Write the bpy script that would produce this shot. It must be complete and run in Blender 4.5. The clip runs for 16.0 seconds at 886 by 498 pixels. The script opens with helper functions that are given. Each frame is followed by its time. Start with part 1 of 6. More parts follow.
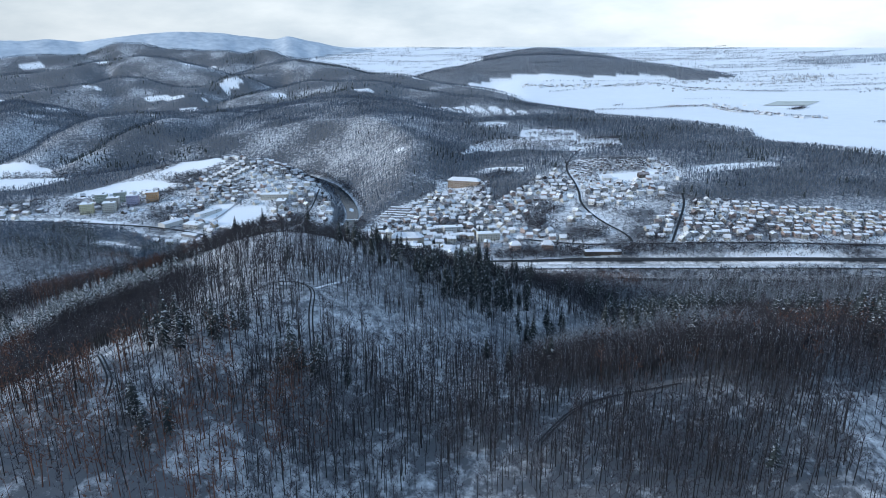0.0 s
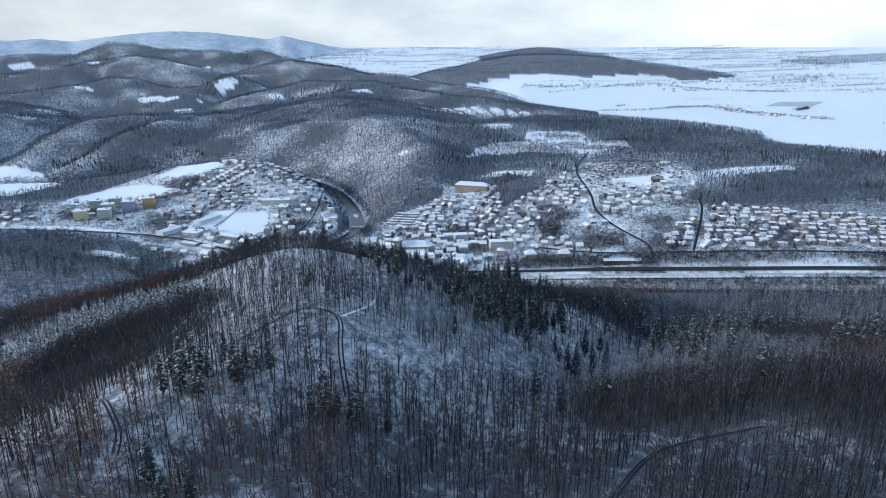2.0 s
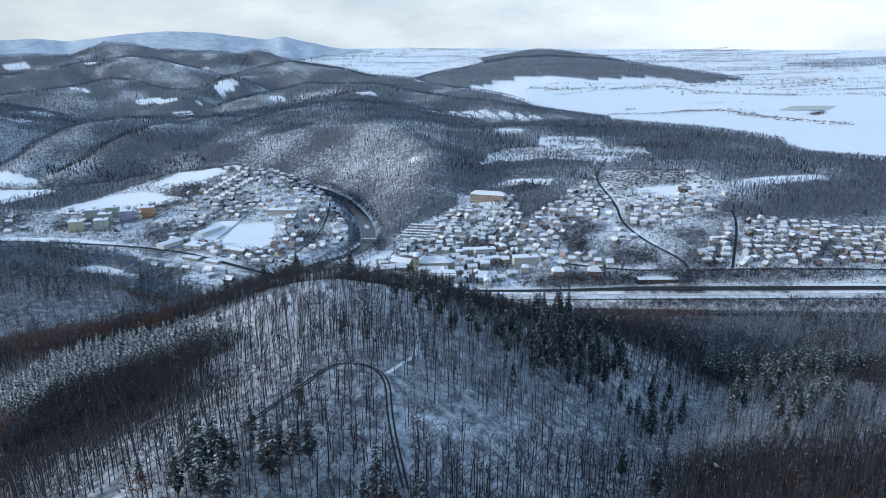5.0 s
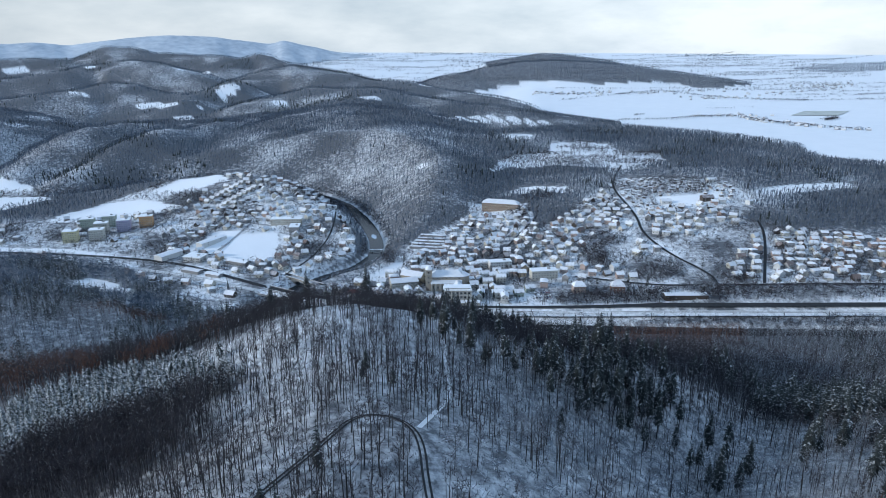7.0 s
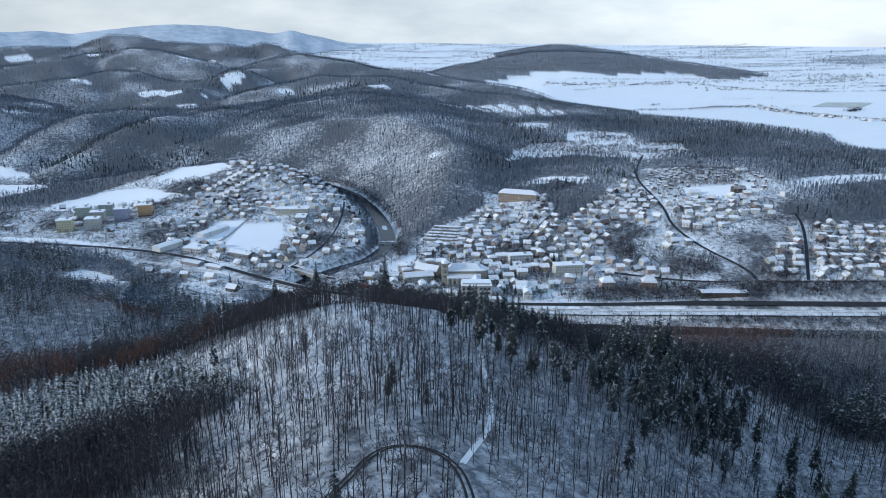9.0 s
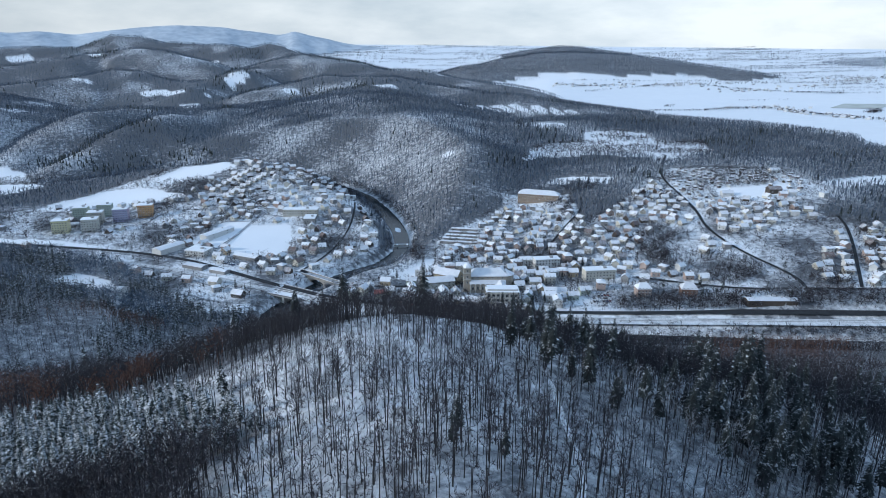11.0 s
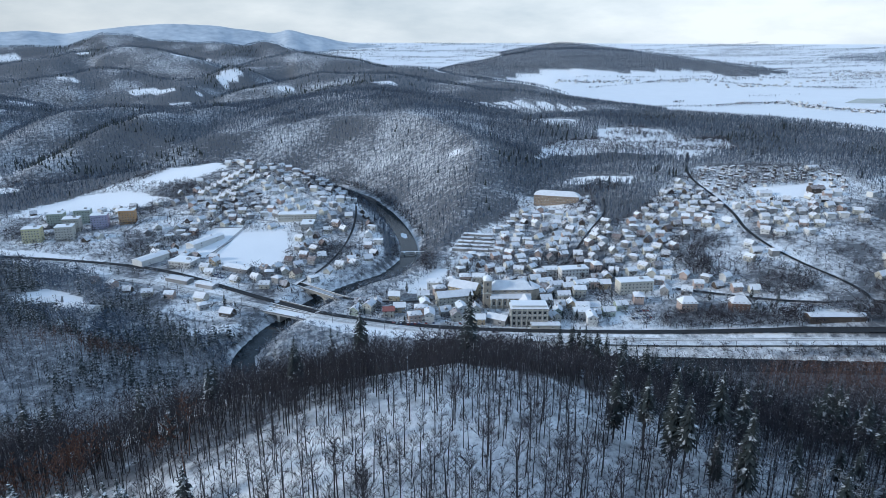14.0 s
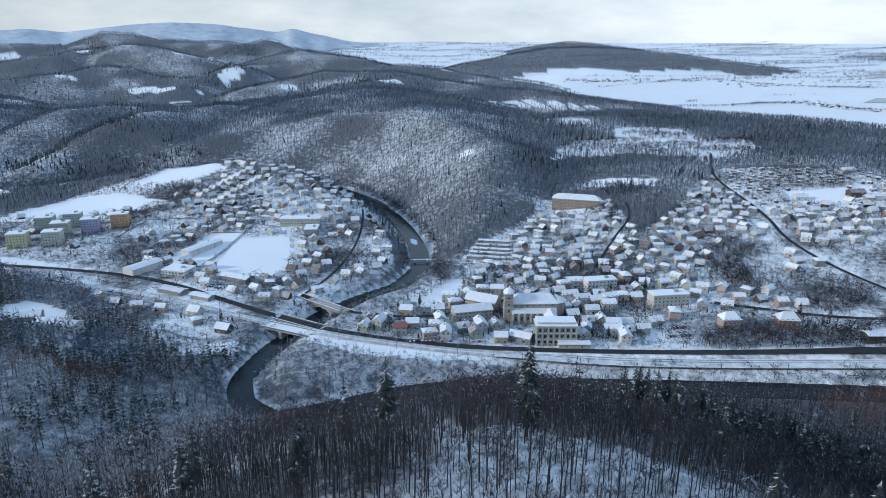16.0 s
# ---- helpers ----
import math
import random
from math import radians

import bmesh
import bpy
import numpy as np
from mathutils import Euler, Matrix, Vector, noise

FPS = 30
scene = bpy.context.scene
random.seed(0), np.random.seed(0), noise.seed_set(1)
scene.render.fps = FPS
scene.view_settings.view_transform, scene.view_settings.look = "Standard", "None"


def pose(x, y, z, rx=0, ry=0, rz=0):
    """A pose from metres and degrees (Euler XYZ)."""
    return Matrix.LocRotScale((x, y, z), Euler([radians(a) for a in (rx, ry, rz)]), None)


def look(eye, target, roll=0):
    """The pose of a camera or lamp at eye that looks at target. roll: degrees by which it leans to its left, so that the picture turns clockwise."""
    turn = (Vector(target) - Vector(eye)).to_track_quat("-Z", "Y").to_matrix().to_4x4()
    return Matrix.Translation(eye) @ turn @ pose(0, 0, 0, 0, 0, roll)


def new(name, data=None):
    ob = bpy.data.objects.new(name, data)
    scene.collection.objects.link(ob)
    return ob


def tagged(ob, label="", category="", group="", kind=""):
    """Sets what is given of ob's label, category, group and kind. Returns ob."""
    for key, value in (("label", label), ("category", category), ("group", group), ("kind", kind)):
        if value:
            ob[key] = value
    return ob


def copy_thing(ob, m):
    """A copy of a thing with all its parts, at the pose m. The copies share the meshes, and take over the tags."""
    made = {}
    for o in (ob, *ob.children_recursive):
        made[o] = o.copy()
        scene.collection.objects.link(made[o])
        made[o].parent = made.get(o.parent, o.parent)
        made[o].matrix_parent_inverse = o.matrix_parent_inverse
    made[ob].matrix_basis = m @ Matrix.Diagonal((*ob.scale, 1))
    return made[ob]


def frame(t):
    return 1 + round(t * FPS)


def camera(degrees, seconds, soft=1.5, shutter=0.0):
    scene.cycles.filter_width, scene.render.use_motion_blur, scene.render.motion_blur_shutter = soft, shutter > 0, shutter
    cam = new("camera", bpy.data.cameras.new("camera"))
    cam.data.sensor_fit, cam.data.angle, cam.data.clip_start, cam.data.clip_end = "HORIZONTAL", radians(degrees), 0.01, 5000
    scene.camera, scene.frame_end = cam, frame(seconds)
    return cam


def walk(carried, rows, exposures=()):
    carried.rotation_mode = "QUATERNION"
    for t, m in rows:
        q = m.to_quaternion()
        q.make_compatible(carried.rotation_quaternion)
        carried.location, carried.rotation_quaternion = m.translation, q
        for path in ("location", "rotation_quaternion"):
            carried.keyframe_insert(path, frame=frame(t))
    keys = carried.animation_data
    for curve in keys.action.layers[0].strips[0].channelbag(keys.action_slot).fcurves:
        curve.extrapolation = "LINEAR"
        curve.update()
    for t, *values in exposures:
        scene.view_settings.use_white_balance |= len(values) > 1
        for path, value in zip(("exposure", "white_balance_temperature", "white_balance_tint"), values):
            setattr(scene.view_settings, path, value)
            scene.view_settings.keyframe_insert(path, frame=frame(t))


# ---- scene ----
cam = camera(67.2, 16.0, soft=0.55)
PATH = [  # seconds, x, y, z, then turn in degrees
    (0.0, 0.0, 0.0, 263.0, 72.69, 0.08, -0.02),
    (0.5, -6.6, 9.6, 263.4, 72.54, 0.06, -0.09),
    (1.0, -12.9, 19.0, 263.7, 72.64, 0.17, -0.30),
    (1.5, -18.4, 28.0, 263.8, 72.64, 0.12, -0.57),
    (2.0, -23.4, 36.7, 263.9, 72.66, 0.08, -0.65),
    (2.5, -28.3, 45.3, 263.9, 72.74, -0.00, -0.73),
    (3.0, -33.5, 54.3, 264.1, 72.82, -0.02, -0.79),
    (3.5, -38.3, 63.4, 264.3, 72.73, -0.02, -0.84),
    (4.0, -42.5, 72.9, 264.6, 72.69, -0.06, -0.86),
    (6.5, -62.1, 126.2, 265.5, 73.02, -0.18, -0.85),
    (7.0, -64.9, 137.0, 261.7, 73.12, -0.17, -0.80),
    (7.5, -67.7, 148.3, 257.6, 73.01, -0.24, -0.73),
    (8.0, -70.5, 160.2, 253.6, 72.84, -0.30, -0.62),
    (8.5, -73.5, 172.7, 249.3, 72.68, -0.36, -0.52),
    (9.0, -77.0, 185.4, 244.9, 72.59, -0.41, -0.28),
    (11.5, -100.2, 244.7, 226.7, 72.96, -0.50, -0.07),
    (12.0, -103.6, 257.4, 224.4, 72.95, -0.39, -0.17),
    (12.5, -106.4, 269.8, 222.1, 72.92, -0.33, -0.20),
    (13.0, -108.6, 281.9, 219.9, 72.89, -0.19, -0.25),
    (13.5, -110.6, 293.8, 217.8, 72.90, -0.16, -0.28),
    (14.0, -113.0, 306.0, 216.0, 72.91, -0.22, -0.53),
    (14.5, -115.6, 318.1, 214.0, 72.91, -0.26, -0.64),
    (15.0, -118.4, 330.6, 212.1, 72.92, -0.30, -0.62),
    (15.5, -121.0, 342.9, 210.3, 72.85, -0.26, -0.54),
    (16.0, -123.6, 355.2, 208.5, 72.94, -0.28, -0.28),
]
walk(cam, [(t, pose(*p)) for t, *p in PATH], exposures=[(0.0, 0.22, 6080, 6.5), (4.0, 0.19, 6080, 6.5), (8.0, 0.1, 6080, 6.5), (16.0, 0.08, 6080, 6.5)])

# ---- sky and light: a bright, broken overcast ----
world = bpy.data.worlds.new("winter_sky")
scene.world = world
world.use_nodes = True
wn, wl = world.node_tree.nodes, world.node_tree.links
wn.clear()
SUN_UP, SUN_TURN = radians(19), radians(-104)
sky = wn.new("ShaderNodeTexSky")
sky.sky_type, sky.sun_disc, sky.sun_elevation, sky.sun_rotation = "NISHITA", False, SUN_UP, SUN_TURN
where = wn.new("ShaderNodeTexCoord")
stretch = wn.new("ShaderNodeMapping")
stretch.inputs["Scale"].default_value = (2.2, 2.2, 7)
puffs = wn.new("ShaderNodeTexNoise")
puffs.inputs["Scale"].default_value, puffs.inputs["Detail"].default_value, puffs.inputs["Roughness"].default_value = 1.6, 7, 0.55
tone = wn.new("ShaderNodeValToRGB")
tone.color_ramp.elements[0].position, tone.color_ramp.elements[0].color = 0.34, (5.4, 6.2, 7.0, 1)
tone.color_ramp.elements[1].position, tone.color_ramp.elements[1].color = 0.64, (9.2, 9.5, 9.8, 1)
cover = wn.new("ShaderNodeMix")
cover.data_type = "RGBA"
cover.inputs["Factor"].default_value = 0.9
back = wn.new("ShaderNodeBackground")
back.inputs["Strength"].default_value = 0.1
sky_out = wn.new("ShaderNodeOutputWorld")
# the cloud deck is heavy overhead and thins out towards the horizon
split = wn.new("ShaderNodeSeparateXYZ")
deck = wn.new("ShaderNodeValToRGB")
deck.color_ramp.elements[0].position, deck.color_ramp.elements[0].color = 0.10, (1, 1, 1, 1)
deck.color_ramp.elements[1].position, deck.color_ramp.elements[1].color = 0.42, (0.52, 0.715, 1.0, 1)
shade = wn.new("ShaderNodeMix")
shade.data_type, shade.blend_type = "RGBA", "MULTIPLY"
shade.inputs["Factor"].default_value = 1
wl.new(where.outputs["Generated"], split.inputs["Vector"])
wl.new(split.outputs["Z"], deck.inputs["Fac"])
bank = wn.new("ShaderNodeMapRange")
bank.inputs["From Min"].default_value, bank.inputs["From Max"].default_value = -0.6, 0.25
bank.inputs["To Min"].default_value, bank.inputs["To Max"].default_value = 0.8, 1.06
west = wn.new("ShaderNodeMix")
west.data_type, west.blend_type = "RGBA", "MULTIPLY"
west.inputs["Factor"].default_value = 1
wl.new(split.outputs["X"], bank.inputs["Value"])
wl.new(tone.outputs["Color"], west.inputs["A"])
wl.new(bank.outputs["Result"], west.inputs["B"])
wl.new(west.outputs["Result"], shade.inputs["A"])
wl.new(deck.outputs["Color"], shade.inputs["B"])
wl.new(where.outputs["Generated"], stretch.inputs["Vector"])
wl.new(stretch.outputs["Vector"], puffs.inputs["Vector"])
wl.new(puffs.outputs["Fac"], tone.inputs["Fac"])
wl.new(sky.outputs["Color"], cover.inputs["A"])
wl.new(shade.outputs["Result"], cover.inputs["B"])
wl.new(cover.outputs["Result"], back.inputs["Color"])
wl.new(back.outputs["Background"], sky_out.inputs["Surface"])

sun = new("sun", bpy.data.lights.new("sun", "SUN"))
sun.data.energy, sun.data.angle, sun.data.color = 2.3, radians(7), (1.0, 0.97, 0.94)
sun.matrix_world = look((0, 0, 500), (0 - 500 * math.sin(SUN_TURN) / math.tan(SUN_UP), 0 - 500 * math.cos(SUN_TURN) / math.tan(SUN_UP), 0))


# ---- materials ----
def material(name, dark, light, size, rough_at=0.8, fine=None, bump=0.0, bump_size=0.3, snow=0.0, island=0.0, each=0.0, metal=0.0):
    """A surface that varies between two colours at two sizes. snow: how much lies on what faces up."""
    m = bpy.data.materials.new(name)
    m.use_nodes = True
    n, l = m.node_tree.nodes, m.node_tree.links
    p = n["Principled BSDF"]
    p.inputs["Roughness"].default_value, p.inputs["Metallic"].default_value = rough_at, metal
    geo = n.new("ShaderNodeNewGeometry")
    big = n.new("ShaderNodeTexNoise")
    big.inputs["Scale"].default_value, big.inputs["Detail"].default_value = 1 / size, 5
    small = n.new("ShaderNodeTexNoise")
    small.inputs["Scale"].default_value, small.inputs["Detail"].default_value = 1 / (fine or size / 9), 3
    l.new(geo.outputs["Position"], big.inputs["Vector"])
    l.new(geo.outputs["Position"], small.inputs["Vector"])
    add = n.new("ShaderNodeMath")
    add.operation = "MULTIPLY_ADD"
    add.inputs[1].default_value, add.inputs[2].default_value = 0.5, 0.0
    l.new(small.outputs["Fac"], add.inputs[0])
    half = n.new("ShaderNodeMath")
    half.operation = "MULTIPLY_ADD"
    half.inputs[1].default_value = 0.5
    l.new(big.outputs["Fac"], half.inputs[0])
    l.new(add.outputs[0], half.inputs[2])
    value = half.outputs[0]
    for amount, socket in ((island, "Random Per Island"), (each, "Random")):
        if amount:
            source = geo if socket == "Random Per Island" else n.new("ShaderNodeObjectInfo")
            spread = n.new("ShaderNodeMath")
            spread.operation = "MULTIPLY_ADD"
            spread.inputs[1].default_value = amount
            l.new(source.outputs[socket], spread.inputs[0])
            l.new(value, spread.inputs[2])
            less = n.new("ShaderNodeMath")
            less.operation = "SUBTRACT"
            less.inputs[1].default_value = amount / 2
            l.new(spread.outputs[0], less.inputs[0])
            value = less.outputs[0]
    ramp = n.new("ShaderNodeValToRGB")
    ramp.color_ramp.elements[0].position, ramp.color_ramp.elements[0].color = 0.32, (*dark, 1)
    ramp.color_ramp.elements[1].position, ramp.color_ramp.elements[1].color = 0.68, (*light, 1)
    l.new(value, ramp.inputs["Fac"])
    colour = ramp.outputs["Color"]
    if snow:
        split = n.new("ShaderNodeSeparateXYZ")
        l.new(geo.outputs["Normal"], split.inputs["Vector"])
        up = n.new("ShaderNodeMath")
        up.operation = "ABSOLUTE"
        l.new(split.outputs["Z"], up.inputs[0])
        lay = n.new("ShaderNodeMath")
        lay.operation = "ADD"
        l.new(up.outputs[0], lay.inputs[0])
        l.new(small.outputs["Fac"], lay.inputs[1])
        lie = n.new("ShaderNodeMapRange")
        lie.inputs["From Min"].default_value, lie.inputs["From Max"].default_value = 1.52 - snow, 1.72 - snow
        l.new(lay.outputs[0], lie.inputs["Value"])
        white = n.new("ShaderNodeMix")
        white.data_type = "RGBA"
        white.inputs["B"].default_value = (0.78, 0.8, 0.83, 1)
        l.new(lie.outputs["Result"], white.inputs["Factor"])
        l.new(colour, white.inputs["A"])
        colour = white.outputs["Result"]
    l.new(colour, p.inputs["Base Color"])
    if bump:
        b = n.new("ShaderNodeBump")
        b.inputs["Strength"].default_value, b.inputs["Distance"].default_value = bump, bump_size
        l.new(small.outputs["Fac"], b.inputs["Height"])
        l.new(b.outputs["Normal"], p.inputs["Normal"])
    return m


def land_material():
    """Snow on meadow; under trees it is broken by leaf litter, brush and stones, as the attribute "cover" says."""
    m = material("snowy_ground", (0.80, 0.81, 0.83), (0.86, 0.865, 0.88), 40, 0.75, 2.0, 0.35, 0.5)
    n, l = m.node_tree.nodes, m.node_tree.links
    p = n["Principled BSDF"]
    snow = p.inputs["Base Color"].links[0].from_socket
    geo = n.new("ShaderNodeNewGeometry")
    amount = n.new("ShaderNodeAttribute")
    amount.attribute_name = "cover"
    patch = n.new("ShaderNodeTexNoise")
    patch.inputs["Scale"].default_value, patch.inputs["Detail"].default_value, patch.inputs["Roughness"].default_value = 0.16, 9, 0.72
    l.new(geo.outputs["Position"], patch.inputs["Vector"])
    add = n.new("ShaderNodeMath")
    add.operation = "ADD"
    l.new(amount.outputs["Fac"], add.inputs[0])
    l.new(patch.outputs["Fac"], add.inputs[1])
    cut = n.new("ShaderNodeMapRange")
    cut.inputs["From Min"].default_value, cut.inputs["From Max"].default_value, cut.inputs["To Max"].default_value = 0.80, 1.12, 0.94
    l.new(add.outputs[0], cut.inputs["Value"])
    # litter and brush, tinted bluish to suggest haze on the far hills
    litter = n.new("ShaderNodeValToRGB")
    litter.color_ramp.elements[0].color, litter.color_ramp.elements[1].color = (0.034, 0.035, 0.041, 1), (0.095, 0.101, 0.115, 1)
    l.new(patch.outputs["Fac"], litter.inputs["Fac"])
    mix = n.new("ShaderNodeMix")
    mix.data_type = "RGBA"
    l.new(cut.outputs["Result"], mix.inputs["Factor"])
    l.new(snow, mix.inputs["A"])
    l.new(litter.outputs["Color"], mix.inputs["B"])
    l.new(mix.outputs["Result"], p.inputs["Base Color"])
    return m


SNOWY = land_material()
SNOW = material("snow", (0.80, 0.81, 0.83), (0.87, 0.875, 0.885), 6, 0.7, 0.8, 0.3, 0.15)
ASPHALT = material("wet_asphalt", (0.022, 0.023, 0.026), (0.05, 0.052, 0.056), 5, 0.8, 0.6)
SLUSH = material("slush_on_asphalt", (0.10, 0.105, 0.115), (0.62, 0.64, 0.67), 3.5, 0.6, 0.7)
ASPHALT.node_tree.nodes["Principled BSDF"].inputs["Specular IOR Level"].default_value = 0.15
WATER = material("dark_river_water", (0.012, 0.017, 0.022), (0.022, 0.03, 0.036), 12, 0.12, 1.5, 0.12, 0.25)
WATER.node_tree.nodes["Principled BSDF"].inputs["IOR"].default_value = 1.33
WATER.node_tree.nodes["Principled BSDF"].inputs["Specular IOR Level"].default_value = 0.28
BARK = material("bare_tree_bark", (0.016, 0.0155, 0.017), (0.044, 0.042, 0.045), 3, 0.9, 0.5, snow=0.06, island=0.5)
TWIG = material("brown_twigs", (0.017, 0.0155, 0.02), (0.052, 0.046, 0.056), 30, 0.9, 1.2, snow=0.01, island=0.6)
# far twigs are coloured paler and bluer to stand in for aerial haze
FAR_TWIG = material("haze_blue_twigs", (0.043, 0.058, 0.084), (0.112, 0.147, 0.2), 60, 0.9, 2.0, snow=0.05, island=0.6)
FROST = material("frosted_twigs", (0.11, 0.12, 0.14), (0.28, 0.31, 0.35), 50, 0.9, 1.5, snow=0.14, island=0.6)
LARCH = material("rusty_larch_needles", (0.06, 0.03, 0.023), (0.15, 0.07, 0.045), 20, 0.9, 1.0, snow=0.02, island=0.5)
NEEDLE = material("snow_laden_spruce_needles", (0.012, 0.017, 0.018), (0.03, 0.04, 0.04), 8, 0.85, 1.6, snow=0.06, island=0.4)
NEEDLE_SNOWY = material("thickly_snowed_spruce_needles", (0.014, 0.022, 0.022), (0.04, 0.055, 0.052), 8, 0.85, 1.2, snow=0.15, island=0.4)
NEEDLE_DARK = material("dark_spruce_needles", (0.012, 0.018, 0.017), (0.03, 0.042, 0.038), 8, 0.85, 0.9, snow=0.02, island=0.4)

# ---- the land: one height function of the plan ----
def sstep(a, b, v):
    t = np.clip((v - a) / (b - a), 0, 1)
    return t * t * (3 - 2 * t)


def lattice(x, y, seed):
    """Smooth value noise in the plan, -1 to 1."""
    xi, yi = np.floor(x), np.floor(y)
    fx, fy = x - xi, y - yi
    fx, fy = fx * fx * (3 - 2 * fx), fy * fy * (3 - 2 * fy)

    def h(i, j):
        v = np.sin(i * 127.1 + j * 311.7 + seed * 74.7) * 43758.5453
        return (v - np.floor(v)) * 2 - 1
    return (h(xi, yi) * (1 - fx) + h(xi + 1, yi) * fx) * (1 - fy) + (h(xi, yi + 1) * (1 - fx) + h(xi + 1, yi + 1) * fx) * fy


def rough(x, y, size, seed, octaves=4):
    total, amp = 0, 1
    for k in range(octaves):
        total = total + amp * lattice(x / size * 2 ** k + 13.7 * k, y / size * 2 ** k - 7.1 * k, seed + k)
        amp *= 0.5
    return total


def near_line(x, y, line):
    """Distance to a polyline, and the third value of its points there."""
    best, val = np.full(np.shape(x), 1e9), np.zeros(np.shape(x))
    for (ax, ay, az), (bx, by, bz) in zip(line[:-1], line[1:]):
        dx, dy = bx - ax, by - ay
        t = np.clip(((x - ax) * dx + (y - ay) * dy) / (dx * dx + dy * dy), 0, 1)
        d = np.hypot(x - ax - t * dx, y - ay - t * dy)
        val = np.where(d < best, az + t * (bz - az), val)
        best = np.minimum(best, d)
    return best, val


def ridge(x, y, line, slope, top=25.0):
    """A ridge along a crest line (x, y, height) that falls away at a slope, rounded at the top."""
    d, z = near_line(x, y, line)
    return z - slope * (np.sqrt(d * d + top * top) - top)


def blend_max(a, b, k):
    """The higher of two surfaces, with a rounded valley between them."""
    h = np.clip(0.5 + 0.5 * (a - b) / k, 0, 1)
    return b + (a - b) * h + k * h * (1 - h)


RIVER = [(620, 716, 11), (420, 722, 11), (163, 735, 11), (69, 741, 11), (-3, 745, 11), (-77, 747, 11), (-140, 740, 10), (-190, 716, 9),
         (-222, 704, 8), (-245, 722, 8), (-255, 752, 8), (-247, 794, 8), (-236, 822, 9), (-220, 860, 10), (-191, 902, 8), (-160, 932, 9),
         (-141, 985, 10), (-146, 1060, 12), (-172, 1160, 11), (-215, 1275, 10), (-270, 1350, 12), (-340, 1395, 12), (-450, 1420, 12),
         (-620, 1410, 12), (-760, 1340, 12), (-900, 1330, 12)]
NEAR_RIDGES = [
    ([(-330, 40, 92), (-200, 150, 122), (-140, 236, 132), (-88, 335, 136), (-112, 442, 131)], 0.55, 40),
    ([(-112, 442, 131), (-206, 452, 104), (-280, 480, 80), (-420, 520, 40)], 0.50, 25),
    ([(-110, 280, 122), (-30, 262, 102), (58, 262, 108), (140, 282, 116), (260, 330, 110), (430, 400, 76), (600, 440, 40)], 0.40, 30),
    ([(-112, 442, 131), (-40, 430, 122), (50, 485, 84), (140, 570, 44)], 0.50, 25),
    ([(-1200, 520, 100), (-800, 560, 74), (-500, 620, 58), (-330, 650, 36), (-285, 675, 14)], 0.25, 40),
    ([(700, 560, 10), (430, 600, 22), (300, 640, 12)], 0.25, 40),
]
